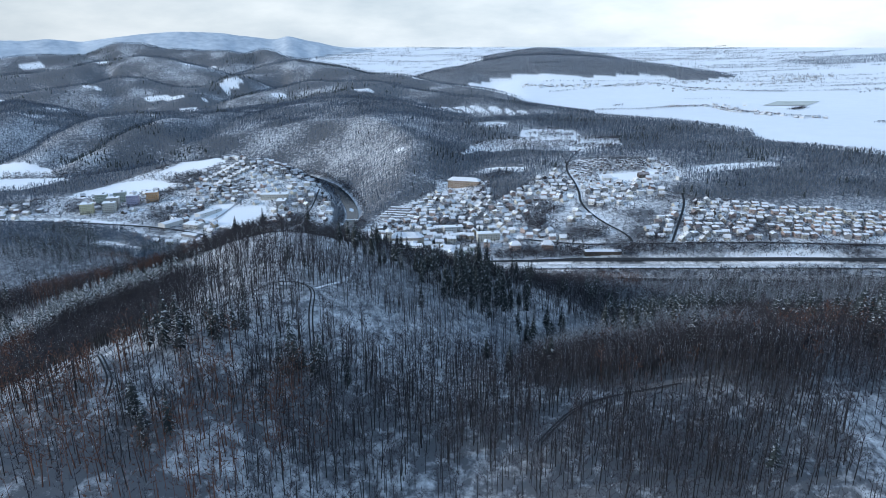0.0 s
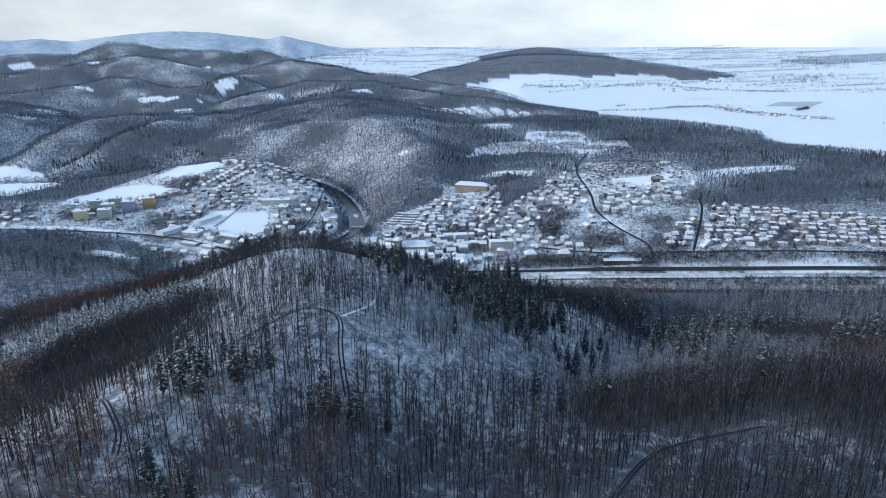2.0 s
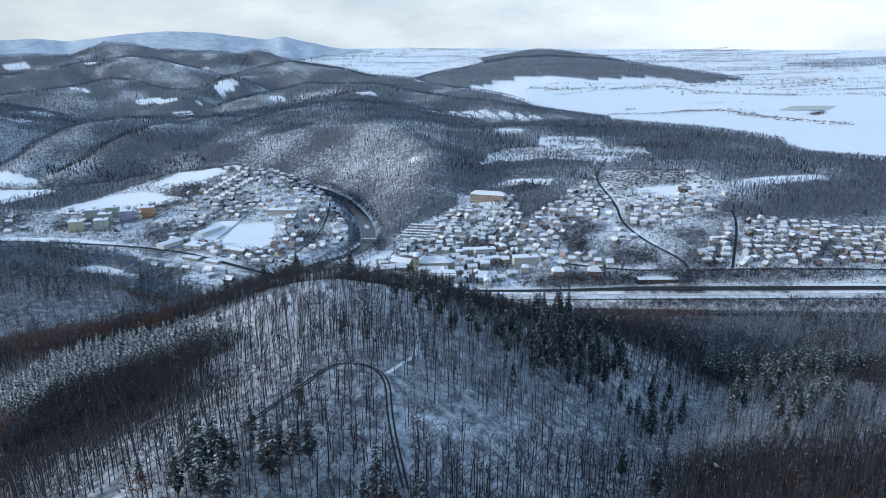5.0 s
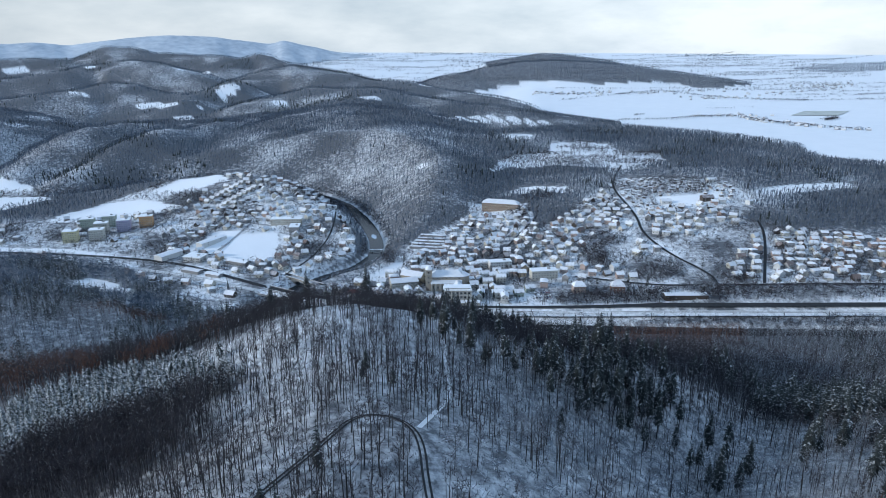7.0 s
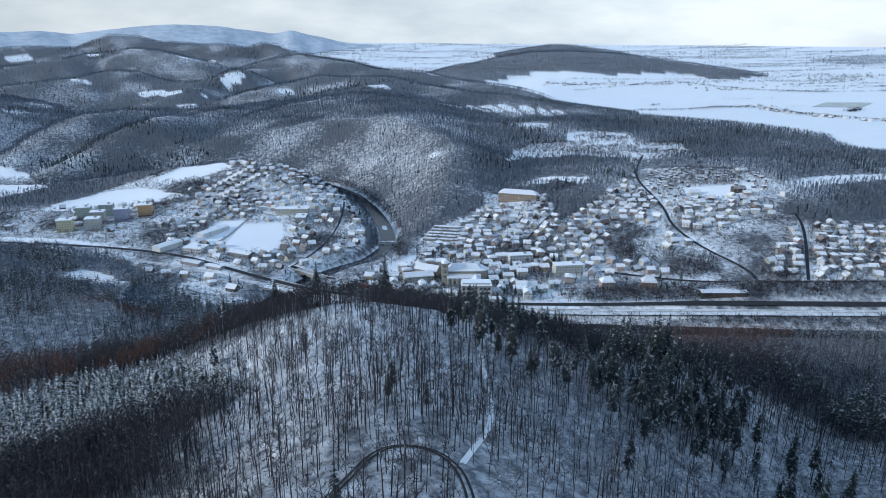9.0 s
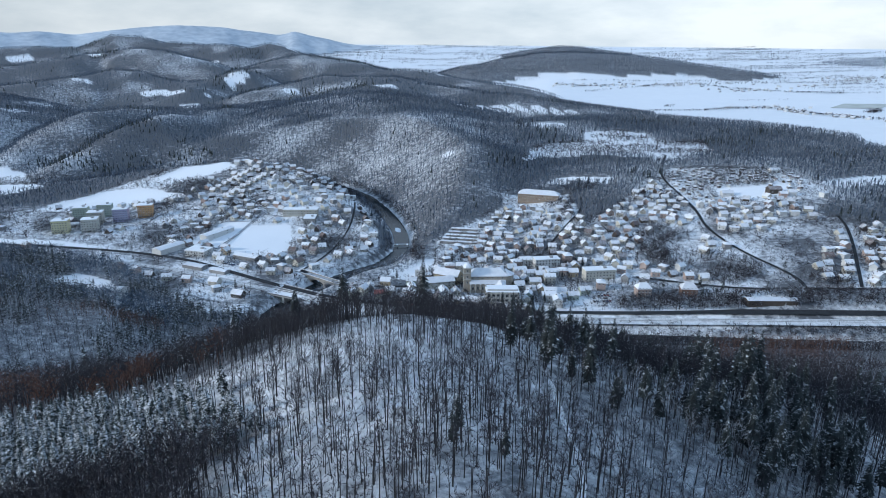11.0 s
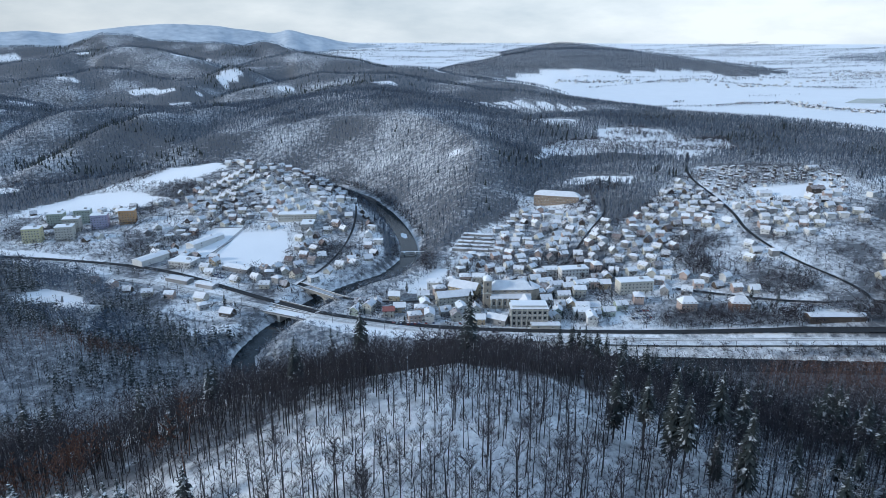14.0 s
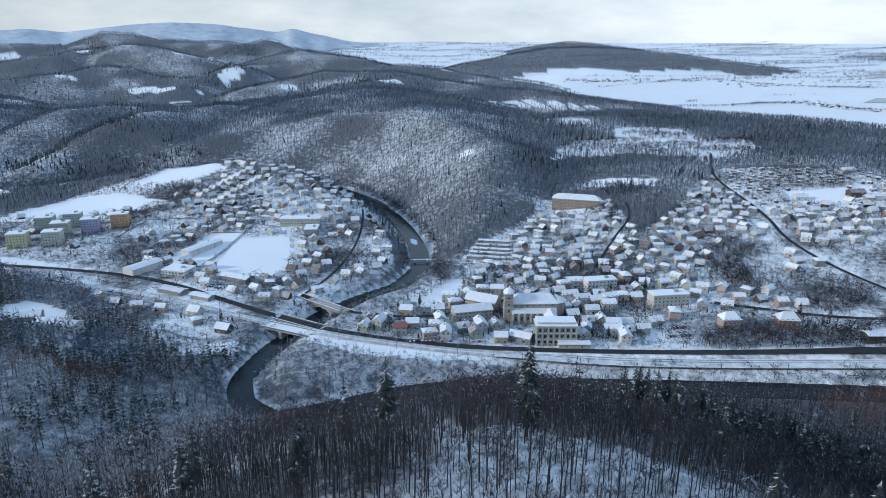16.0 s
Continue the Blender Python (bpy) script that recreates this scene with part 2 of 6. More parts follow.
FAR_RIDGES = [
    # the spur above the river bend and its western shoulder
    ([(-95, 1010, 0), (-72, 1150, 42), (-62, 1300, 78), (-130, 1480, 94), (-215, 1700, 100)], 0.46, 50),
    ([(-170, 1580, 96), (-215, 1700, 101), (-250, 1900, 103), (-280, 2150, 102), (-295, 2420, 118)], 0.20, 130),
    ([(-395, 1440, 62), (-371, 1480, 77), (-316, 1550, 84), (-245, 1640, 90), (-215, 1700, 100)], 0.40, 50),
    # the two western spurs
    ([(-710, 1450, 48), (-693, 1510, 74), (-678, 1570, 83), (-655, 1650, 86), (-614, 1750, 82), (-572, 1880, 78), (-560, 2100, 70)], 0.46, 24),
    ([(-880, 1480, 36), (-849, 1570, 71), (-835, 1640, 85), (-803, 1760, 82), (-700, 1880, 78), (-560, 2100, 70)], 0.42, 26),
    ([(-1100, 1560, 40), (-1130, 1700, 84), (-1180, 1850, 96), (-1300, 2050, 98)], 0.36, 40),
    # the broad back of the hills
    ([(-980, 2080, 40), (-717, 2150, 56), (-627, 2260, 88), (-559, 2350, 107), (-462, 2420, 121), (-295, 2420, 120), (-108, 2350, 108), (61, 2150, 96), (240, 1980, 84), (400, 1840, 66)], 0.24, 70),
    ([(-1700, 2280, 90), (-1529, 2300, 97), (-1347, 2350, 107), (-1271, 2450, 123), (-1203, 2550, 144), (-1050, 2500, 116), (-890, 2420, 98)], 0.30, 40),
    ([(-840, 2520, 112), (-790, 2590, 139), (-730, 2640, 118)], 0.42, 20),
    ([(-811, 2900, 135), (-743, 3000, 168), (-660, 3050, 182), (-558, 3000, 166), (-408, 2900, 147), (-220, 2750, 133), (-12, 2550, 118), (150, 2300, 100)], 0.28, 50),
    ([(-1890, 2850, 128), (-1700, 2900, 140), (-1568, 2950, 158), (-1501, 3050, 182), (-1405, 3100, 200), (-1267, 3050, 195), (-1093, 2950, 172), (-972, 2850, 140)], 0.34, 40),
    ([(-1007, 3450, 187), (-936, 3600, 222), (-793, 3450, 193), (-584, 3300, 164), (-390, 3150, 136)], 0.34, 30),
    ([(-2469, 3450, 172), (-2075, 3550, 190), (-1874, 3650, 202), (-1756, 3750, 258), (-1640, 3760, 251), (-1488, 3700, 221), (-1331, 3700, 228), (-1103, 3600, 212), (-993, 3500, 190)], 0.32, 40),
    # the wood east of the spur
    ([(-60, 1500, 70), (160, 1640, 78), (430, 1750, 66), (700, 1640, 60), (1000, 1500, 52)], 0.24, 120),
    ([(420, 1180, 72), (620, 1200, 74), (900, 1180, 66)], 0.16, 100),
    # rises of the plain
    ([(85, 3350, 140), (221, 3420, 172), (361, 3480, 192), (527, 3500, 197), (714, 3480, 190), (888, 3420, 174), (1054, 3350, 150), (1204, 3200, 128)], 0.30, 70),
    ([(355, 4100, 190), (566, 4180, 222), (701, 4180, 216), (882, 4100, 190)], 0.30, 60),
    ([(1934, 3700, 136), (2139, 3750, 160), (2261, 3750, 172), (2481, 3750, 158), (2700, 3700, 140)], 0.30, 60),
]


def height(x, y):
    x, y = np.asarray(x, float), np.asarray(y, float)
    r = np.hypot(x + 60, y - 100)
    # valley floor, rising slowly to the north-east, then the plain
    east = sstep(-130, 130, x - 0.12 * (y - 900))
    z = 42 * sstep(805, 1110, y) * east + 30 * sstep(1050, 1650, y) * sstep(-250, 300, x)
    z = z - 14 * sstep(1500, 2200, y) * sstep(0, 500, x)
    z = z * sstep(5000, 2500, r) + 222 * np.clip((r - 2350) / 2450, 0, 1.1) ** 1.4
    for line, slope, top in FAR_RIDGES:
        z = blend_max(z, ridge(x, y, line, slope, top), 14)
    hills = sstep(1400, 1800, y) * sstep(500, -200, x) * sstep(4300, 3700, y)
    z = z + (rough(x, y, 260, 3, 4) * 7 + 16 * (0.3 - np.abs(rough(x, y, 340, 5, 2)))) * hills
    z = z + 5 * (0.3 - np.abs(rough(x, y * 0.45, 70, 7, 2))) * sstep(1150, 1420, y) * sstep(100, -60, x) * sstep(3000, 2000, y)
    for line, slope, top in NEAR_RIDGES:
        z = blend_max(z, ridge(x, y, line, slope, top), 14)
    z = blend_max(z, np.where(y < 330, 62 - 0.05 * x, 0) * sstep(420, 150, y), 14)
    d, w = near_line(x, y, RIVER)
    z = z + rough(x, y, 90, 8, 3) * 2.2 * sstep(30, 90, d) * sstep(770, 640, y)
    # river bed and banks
    bed = -7 + 4.2 * sstep(w * 0.8, w * 1.25, d)
    z = np.where(d < w * 1.25, np.minimum(z, bed), z)
    bank = -3 + (d - w * 1.25) * 0.55
    return np.where(d >= w * 1.25, np.minimum(z, np.maximum(bank, -3)), z)

# ---- plan: where there is forest, and where it is open ----
def inside(x, y, poly):
    x, y = np.asarray(x, float), np.asarray(y, float)
    hit = np.zeros(x.shape, bool)
    for (ax, ay), (bx, by) in zip(poly, poly[1:] + poly[:1]):
        cross = (ay > y) != (by > y)
        hit ^= cross & (x < (bx - ax) * (y - ay) / (by - ay + 1e-9) + ax)
    return hit


TOWN_EAST = [(-196, 812), (-176, 846), (-126, 888), (-97, 1000), (-12, 1100), (-14, 1150), (79, 1125), (73, 1000), (120, 1035), (195, 1152), (246, 1213),
             (373, 1130), (385, 1041), (338, 965), (380, 935), (520, 900), (620, 880), (620, 752), (123, 752), (-60, 764)]
TOWN_WEST = [(-760, 1040), (-653, 1155), (-608, 1260), (-520, 1338), (-421, 1345), (-350, 1330), (-259, 1330), (-214, 1184), (-172, 1040), (-168, 960), (-209, 896), (-240, 850), (-262, 800), (-310, 770),
             (-330, 800), (-385, 850), (-440, 905), (-544, 950), (-760, 960)]
CLEARINGS = [
    [(30, 1285), (65, 1388), (115, 1445), (165, 1450), (180, 1520), (244, 1542), (299, 1525), (298, 1438), (375, 1439), (360, 1318), (276, 1284), (251, 1248), (239, 1254), (250, 1315), (200, 1334), (154, 1358), (113, 1352), (67, 1345)],
    [(57, 1200), (88, 1228), (151, 1184), (136, 1152)],
    [(62, 1599), (165, 1606), (146, 1559), (99, 1560)],
    [(-990, 1438), (-830, 1390), (-737, 1290), (-777, 1200), (-990, 1180)],
    [(393, 1072), (470, 1101), (560, 1112), (556, 1094), (408, 1055)],
    [(-322, 792), (-316, 818), (-280, 812), (-262, 796), (-272, 776), (-297, 768)],
    [(-480, 840), (-462, 868), (-425, 852), (-395, 815), (-400, 790), (-432, 800)],
]
CUTTING = [(-9, 2023), (127, 1990), (241, 1895), (235, 1855), (120, 1915), (-11, 1965)]
PLAIN_EDGE = [(-1500, 4050), (-700, 3420), (-390, 3180), (-170, 2820), (60, 2600), (220, 2360), (330, 2130), (440, 1960), (413, 1838), (570, 1690), (690, 1500), (672, 1440), (680, 1310), (760, 1200), (1000, 1000), (2600, 900), (4900, 900), (4900, 4900), (-1500, 4900)]
PLAIN_RISE = [(60, 3330, 0), (370, 3400, 0), (760, 3380, 0), (1000, 3300, 0), (1190, 3190, 0)]
MEADOW_STRIP = [(420, 768), (163, 775), (-90, 785), (-170, 795), (-250, 835), (-250, 815), (-175, 775), (-90, 766), (163, 757), (420, 750)]

OPEN_GROUNDS = [[(-348, 938), (-264, 934), (-283, 1044), (-338, 1044)], [(-395, 966), (-350, 962), (-334, 1060), (-372, 1060)],
                [(-655, 1128), (-655, 1182), (-602, 1238), (-547, 1228), (-461, 1172), (-530, 1134)], [(-551, 1268), (-520, 1325), (-446, 1318), (-420, 1283), (-466, 1247), (-524, 1252)],
                [(-135, 862), (-150, 880), (-128, 930), (-100, 925), (-108, 880)], [(250, 1035), (340, 1025), (345, 1072), (250, 1080)], [(-700, 962), (-560, 975), (-440, 950), (-560, 990), (-700, 1000)]]


FACES = [([(-140, 1120, 0), (-165, 1300, 0), (-250, 1440, 0)], 110), ([(-560, 1500, 0), (-470, 1560, 0)], 90), ([(-690, 1460, 0), (-650, 1560, 0)], 45), ([(-860, 1510, 0), (-780, 1590, 0)], 70),
         ([(-1350, 2960, 0), (-1150, 2880, 0)], 130), ([(-640, 2900, 0), (-480, 2850, 0)], 120), ([(-1300, 2380, 0), (-1150, 2420, 0)], 60)]
GLADES = [(-1225, 2380, 80, 32), (-2030, 3430, 85, 35), (-1590, 3605, 55, 22), (-1110, 2960, 55, 24), (-930, 2325, 110, 22), (-1470, 3040, 50, 24), (-810, 2205, 45, 22), (-1110, 1830, 30, 60), (-1160, 2060, 34, 60),
          (-83, 1297, 9, 9), (-786, 2515, 62, 52), (-560, 2270, 50, 20), (-1900, 3300, 70, 26), (-1000, 2330, 40, 24)]


def open_face(x, y):
    """1 on the steep slopes where the wood is thin and the snow shows through it."""
    s = np.zeros(np.shape(x))
    for line, reach in FACES:
        s = np.maximum(s, sstep(reach, reach * 0.4, near_line(x, y, line)[0] + 0.25 * reach * rough(x, y, 60, 77, 2)))
    return s


def woods(x, y):
    """1 where trees stand close, 0 on open ground."""
    open_land = inside(x, y, TOWN_EAST) | inside(x, y, TOWN_WEST) | inside(x, y, PLAIN_EDGE) | inside(x, y, MEADOW_STRIP)
    for c in CLEARINGS:
        open_land |= inside(x, y, c)
    # small glades on the far hills, and a cutting with rows of young trees left standing
    for cx, cy, rx, ry in GLADES:
        open_land |= np.hypot((x - cx) / rx, (y - cy) / ry) < 0.62 + 0.5 * rough(x, y, 34, 22, 3)
    open_land |= (y > 1900) & (x < 200) & (rough(x * 0.4, y, 110, 21, 3) > 1.0)
    open_land |= inside(x, y, CUTTING) & ((x * 0.94 + y * 0.34) % 15 < 10)
    d, w = near_line(x, y, RIVER)
    return np.where(open_land | (d < w * 1.3), 0.0, 1.0)


BROWN_BAND = [(-108, 374, 0), (-150, 374, 0), (-200, 380, 0), (-290, 388, 0), (-370, 404, 0)]
WEST_CREST = [(-150, 474, 0), (-200, 468, 0), (-260, 478, 0), (-340, 502, 0), (-400, 540, 0)]
BACK_SLOPE = [(-50, 478), (0, 492), (60, 505), (120, 500), (190, 530), (300, 540), (420, 570), (500, 640), (500, 722), (140, 738), (20, 740), (-100, 728), (-130, 640), (-115, 510)]


def dense(x, y):
    """Where the leafless forest stands closest: along the brows of the ridge and down its far side to the river."""
    s = sstep(30, 17, near_line(x, y, BROWN_BAND)[0] + 6 * rough(x, y, 22, 48, 2)) * np.clip((-136 - x) / 60, 0, 1)
    s = np.maximum(s, sstep(34, 14, near_line(x, y, WEST_CREST)[0]))
    s = np.maximum(s, 0.95 * inside(x, y, BACK_SLOPE))
    s = np.maximum(s, 0.3 * (x < -190) * (y > 520) * (y < 740))
    s = np.maximum(s, 0.55 * (sstep(-45, -85, x) + sstep(5, 45, x)) * sstep(264, 240, y) * sstep(165, 190, y) * (rough(x, y, 30, 57, 2) > -0.3))
    s = np.maximum(s, 0.1 * inside(x, y, [(-205, 340), (-70, 340), (-62, 440), (-120, 470), (-190, 440)]))
    s = np.maximum(s, 0.6 * sstep(40, 10, near_line(x, y, [(-55, 258, 0), (-20, 262, 0), (20, 256, 0), (55, 252, 0)])[0] + 12 * rough(x, y, 30, 49, 2)))
    s = np.maximum(s, sstep(36, 12, 9 * rough(x, y, 30, 50, 2) + near_line(x, y, [(70, 312, 0), (100, 298, 0), (160, 290, 0), (220, 305, 0)])[0]))
    s = np.maximum(s, 0.6 * (rough(x, y, 60, 47, 2) > 0.25) * (x > 130) * (y > 360) * (y < 600))
    return np.where(inside(x, y, STAND), 0.0, s)


DELL = [(-60, 342), (-50, 318), (-22, 306), (10, 318), (50, 350), (95, 352), (150, 372), (165, 420), (110, 455), (60, 440), (20, 405), (-40, 392)]
STAND = [(-146, 402), (-158, 394), (-200, 399), (-300, 406), (-340, 432), (-290, 462), (-243, 458), (-183, 433)]


def mesh_of(name, verts, faces, mat, smooth=False):
    """A mesh from arrays of corners and of triangles or quads."""
    verts, faces = np.asarray(verts, np.float32), np.asarray(faces, np.int32)
    me = bpy.data.meshes.new(name)
    me.vertices.add(len(verts))
    me.vertices.foreach_set("co", verts.ravel())
    me.loops.add(faces.size)
    me.loops.foreach_set("vertex_index", faces.ravel())
    me.polygons.add(len(faces))
    me.polygons.foreach_set("loop_start", np.arange(0, faces.size, faces.shape[1], dtype=np.int32))
    if smooth:
        me.polygons.foreach_set("use_smooth", np.ones(len(faces), bool))
    me.materials.append(mat)
    me.update(calc_edges=True)
    return me


def land():
    front = np.arange(-41, 41.01, 0.36)
    angles = np.radians(np.concatenate([front, np.arange(44, 316.5, 3.4)]))
    radii, r = [0.02, 4.0, 8.0], 8.0
    while r < 4800:
        r *= 1.05 if r < 40 else 1.014 if r < 560 else 1.007 if r < 1500 else 1.014
        radii.append(min(r, 4800))
    radii = np.array(radii)
    x = (-60 + np.outer(radii, np.sin(angles))).ravel()
    y = (100 + np.outer(radii, np.cos(angles))).ravel()
    z = height(x, y)
    n = len(angles)
    i, j = np.meshgrid(np.arange(len(radii) - 1), np.arange(n), indexing="ij")
    k = (j + 1) % n
    quads = np.stack([i * n + j, i * n + k, (i + 1) * n + k, (i + 1) * n + j], -1).reshape(-1, 4)[:, ::-1]
    verts = np.column_stack([x, y, z])
    me = mesh_of("ground", verts, quads, SNOWY, True)
    cover = woods(x, y) * np.where((x < -160) & (y < 950), 0.56, np.where(y > 940, 0.60, 0.55)) + 0.2 * dense(x, y) * woods(x, y)
    white_knoll = np.exp(-(((x + 128) / 66) ** 2 + ((y - 410) / 50) ** 2))
    cover = cover * (1 - 0.38 * white_knoll) * np.where(y > 950, 1.0, 0.92)
    cover = cover + np.where(y > 940, 0.16, 0.06) * rough(x, y, 95, 71, 4) * (cover > 0)
    cover = np.where(inside(x, y, STAND), 0.52, cover)
    cover = np.where(y > 1000, cover - 0.02 * open_face(x, y) * (cover > 0.3) + 0.04 * (y > 1900) * (cover > 0.3), cover)
    rise = near_line(x, y, PLAIN_RISE)[0] < 230 + 40 * rough(x, y, 150, 91, 2) - 0.10 * (x - 400)
    rise |= near_line(x, y, [(400, 4090, 0), (566, 4150, 0), (860, 4090, 0)])[0] < 190 + 30 * rough(x, y, 150, 91, 2)
    cover = np.where(rise, 0.6, cover)
    d, w = near_line(x, y, RIVER)
    cover = np.maximum(cover, 0.42 * sstep(w * 3, w * 1.2, d))
    town = inside(x, y, TOWN_EAST) | inside(x, y, TOWN_WEST)
    cover = np.maximum(cover, town * (0.43 + 0.2 * rough(x, y, 45, 31, 3) - 0.16 * (x > 215) * (y > 1020)))
    for p in OPEN_GROUNDS:
        cover = np.where(inside(x, y, p), 0.08, cover)
    me.attributes.new("cover", "FLOAT", "POINT").data.foreach_set("value", cover.astype(np.float32))
    return tagged(new("ground", me), "snow-covered hills, valley floor and open plain", "ground", kind="structure")


land()


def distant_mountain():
    """A long mountain on the horizon, its snowy forests coloured pale blue for haze and cloud."""
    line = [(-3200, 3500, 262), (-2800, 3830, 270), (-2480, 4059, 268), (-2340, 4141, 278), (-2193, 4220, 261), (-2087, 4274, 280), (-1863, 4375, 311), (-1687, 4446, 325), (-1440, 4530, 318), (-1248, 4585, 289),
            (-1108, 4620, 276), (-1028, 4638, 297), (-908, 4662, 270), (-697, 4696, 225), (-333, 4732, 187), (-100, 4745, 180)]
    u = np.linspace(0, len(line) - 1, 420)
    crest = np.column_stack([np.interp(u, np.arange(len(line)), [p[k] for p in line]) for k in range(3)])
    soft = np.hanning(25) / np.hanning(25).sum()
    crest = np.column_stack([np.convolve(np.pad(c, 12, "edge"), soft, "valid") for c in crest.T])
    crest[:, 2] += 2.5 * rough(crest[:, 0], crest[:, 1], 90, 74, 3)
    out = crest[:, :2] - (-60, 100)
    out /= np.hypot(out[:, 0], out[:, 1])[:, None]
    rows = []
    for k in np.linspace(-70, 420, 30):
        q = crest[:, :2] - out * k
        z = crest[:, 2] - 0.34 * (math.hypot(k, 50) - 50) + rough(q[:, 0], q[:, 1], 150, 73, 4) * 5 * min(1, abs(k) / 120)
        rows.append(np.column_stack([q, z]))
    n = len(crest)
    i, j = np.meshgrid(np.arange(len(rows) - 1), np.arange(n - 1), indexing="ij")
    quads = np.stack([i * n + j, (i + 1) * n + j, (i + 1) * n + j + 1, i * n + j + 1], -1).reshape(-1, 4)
    # haze over the snowy forest is mixed into this pale blue-grey
    pale_wood = material("hazed_snowy_forest", (0.34, 0.39, 0.45), (0.62, 0.655, 0.69), 200, 0.9, 45)
    return tagged(new("backdrop", mesh_of("backdrop", np.vstack(rows), quads, pale_wood, True)), "long mountain on the horizon white with rime", "mountain", kind="structure")


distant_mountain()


def ribbon(line, width, lift, step=6.0, follow=True):
    """A strip along a line in the plan, lying on the ground. Gives corners and quads."""
    pts = [np.array(p[:2], float) for p in line]
    # rounded corners
    for _ in range(3):
        cut = [pts[0]]
        for a, b in zip(pts[:-1], pts[1:]):
            cut += [a * 0.75 + b * 0.25, a * 0.25 + b * 0.75]
        pts = cut + [pts[-1]]
    dense = []
    for a, b in zip(pts[:-1], pts[1:]):
        m = max(1, int(np.hypot(*(b - a)) / step))
        dense += [a + (b - a) * k / m for k in range(m)]
    dense = np.array(dense + [pts[-1]])
    way = np.gradient(dense, axis=0)
    way /= np.hypot(way[:, 0], way[:, 1])[:, None] + 1e-9
    side = np.column_stack([-way[:, 1], way[:, 0]])
    w = np.interp(np.linspace(0, 1, len(dense)), np.linspace(0, 1, len(np.atleast_1d(width))), np.atleast_1d(width)) if np.ndim(width) else np.full(len(dense), width)
    rows = [dense + side * (w * s / 2)[:, None] for s in (1, 0.33, -0.33, -1)]
    z = height(dense[:, 0], dense[:, 1])
    verts = []
    for q in rows:
        zz = np.maximum(height(q[:, 0], q[:, 1]), z) if follow else z
        verts.append(np.column_stack([q, zz + lift]))
    m = len(dense)
    verts = np.vstack(verts)
    i = np.arange(m - 1)
    quads = np.vstack([np.stack([r * m + i, r * m + i + 1, (r + 1) * m + i + 1, (r + 1) * m + i], -1) for r in range(3)])[:, ::-1]
    return verts, quads


def strip(name, line, width, mat, lift, label, category):
    return tagged(new(name, mesh_of(name, *ribbon(line, width, lift), mat)), label, category, kind="structure")


def water():
    verts, quads = ribbon([(x, y) for x, y, w in RIVER], [w * 2.2 for x, y, w in RIVER], 0.0)
    verts[:, 2] = -4.6
    return tagged(new("water", mesh_of("water", verts, quads, WATER)), "dark open river water between snowy banks", "river", kind="structure")


water()

# ---- trees ----
def prism(a, b, ra, rb, sides):
    """A tapered stick from a to b; a point at the end if rb is 0."""
    a, b = np.array(a, float), np.array(b, float)
    d = b - a
    d /= np.linalg.norm(d) + 1e-9
    u = np.cross(d, (0.31, 0.87, 0.17))
    u /= np.linalg.norm(u) + 1e-9
    v = np.cross(d, u)
    th = np.arange(sides) * 2 * np.pi / sides
    ring = np.cos(th)[:, None] * u + np.sin(th)[:, None] * v
    i = np.arange(sides)
    j = (i + 1) % sides
    if rb:
        return np.vstack([a + ring * ra, b + ring * rb]), np.vstack([np.stack([i, j, sides + j], -1), np.stack([i, sides + j, sides + i], -1)])
    return np.vstack([a + ring * ra, b[None]]), np.stack([i, j, np.full(sides, sides)], -1)


def joined(pieces):
    verts, faces, n = [], [], 0
    for v, f in pieces:
        verts.append(v)
        faces.append(f + n)
        n += len(v)
    return np.vstack(verts), np.vstack(faces)


def bare_tree(rng, limbs, twigs, sides=4, width=0.05):
    """A leafless tree 1 unit high: its trunk, and its limbs and twigs."""
    lean = rng.normal(0, 0.025, 2)
    top = np.array([lean[0] * 1.6, lean[1] * 1.6, 0.93])
    mid = np.array([lean[0] * 0.5, lean[1] * 0.5, 0.45])
    r = rng.uniform(0.006, 0.0095)
    if sides > 3:
        trunk = joined([prism((0, 0, -0.04), mid, r * 1.3, r, sides), prism(mid, top, r, 0, 3)])
    else:
        trunk = prism((0, 0, -0.04), top, r * 1.5, 0, 3)
    crown = []
    turn = rng.uniform(0, 6)

    def sliver(a, b, w):
        side = np.cross(b - a, rng.normal(0, 1, 3))
        side *= w / (np.linalg.norm(side) + 1e-9)
        crown.append((np.array([a - side, a + side, b]), np.array([[0, 1, 2]])))

    for k in range(limbs):
        s = 0.38 + 0.56 * (k + rng.uniform(0, 0.8)) / limbs
        a = mid + (top - mid) * (s - 0.45) / 0.48
        turn += 2.4 + rng.normal(0, 0.4)
        out = np.array([np.cos(turn), np.sin(turn), rng.uniform(0.45, 1.6)])
        out /= np.linalg.norm(out)
        length = (0.235 - 0.13 * (s - 0.40) / 0.5) * rng.uniform(0.6, 1.25)
        b = a + out * length
        sliver(a, b, r * 0.42)
        for q in range(twigs):
            c = a + (b - a) * rng.uniform(0.2, 1.0)
            w = out + rng.normal(0, 0.6, 3) + (0, 0, 0.35)
            w /= np.linalg.norm(w)
            sliver(c, c + w * length * rng.uniform(0.3, 0.7), width * 0.09)
    return trunk, joined(crown)


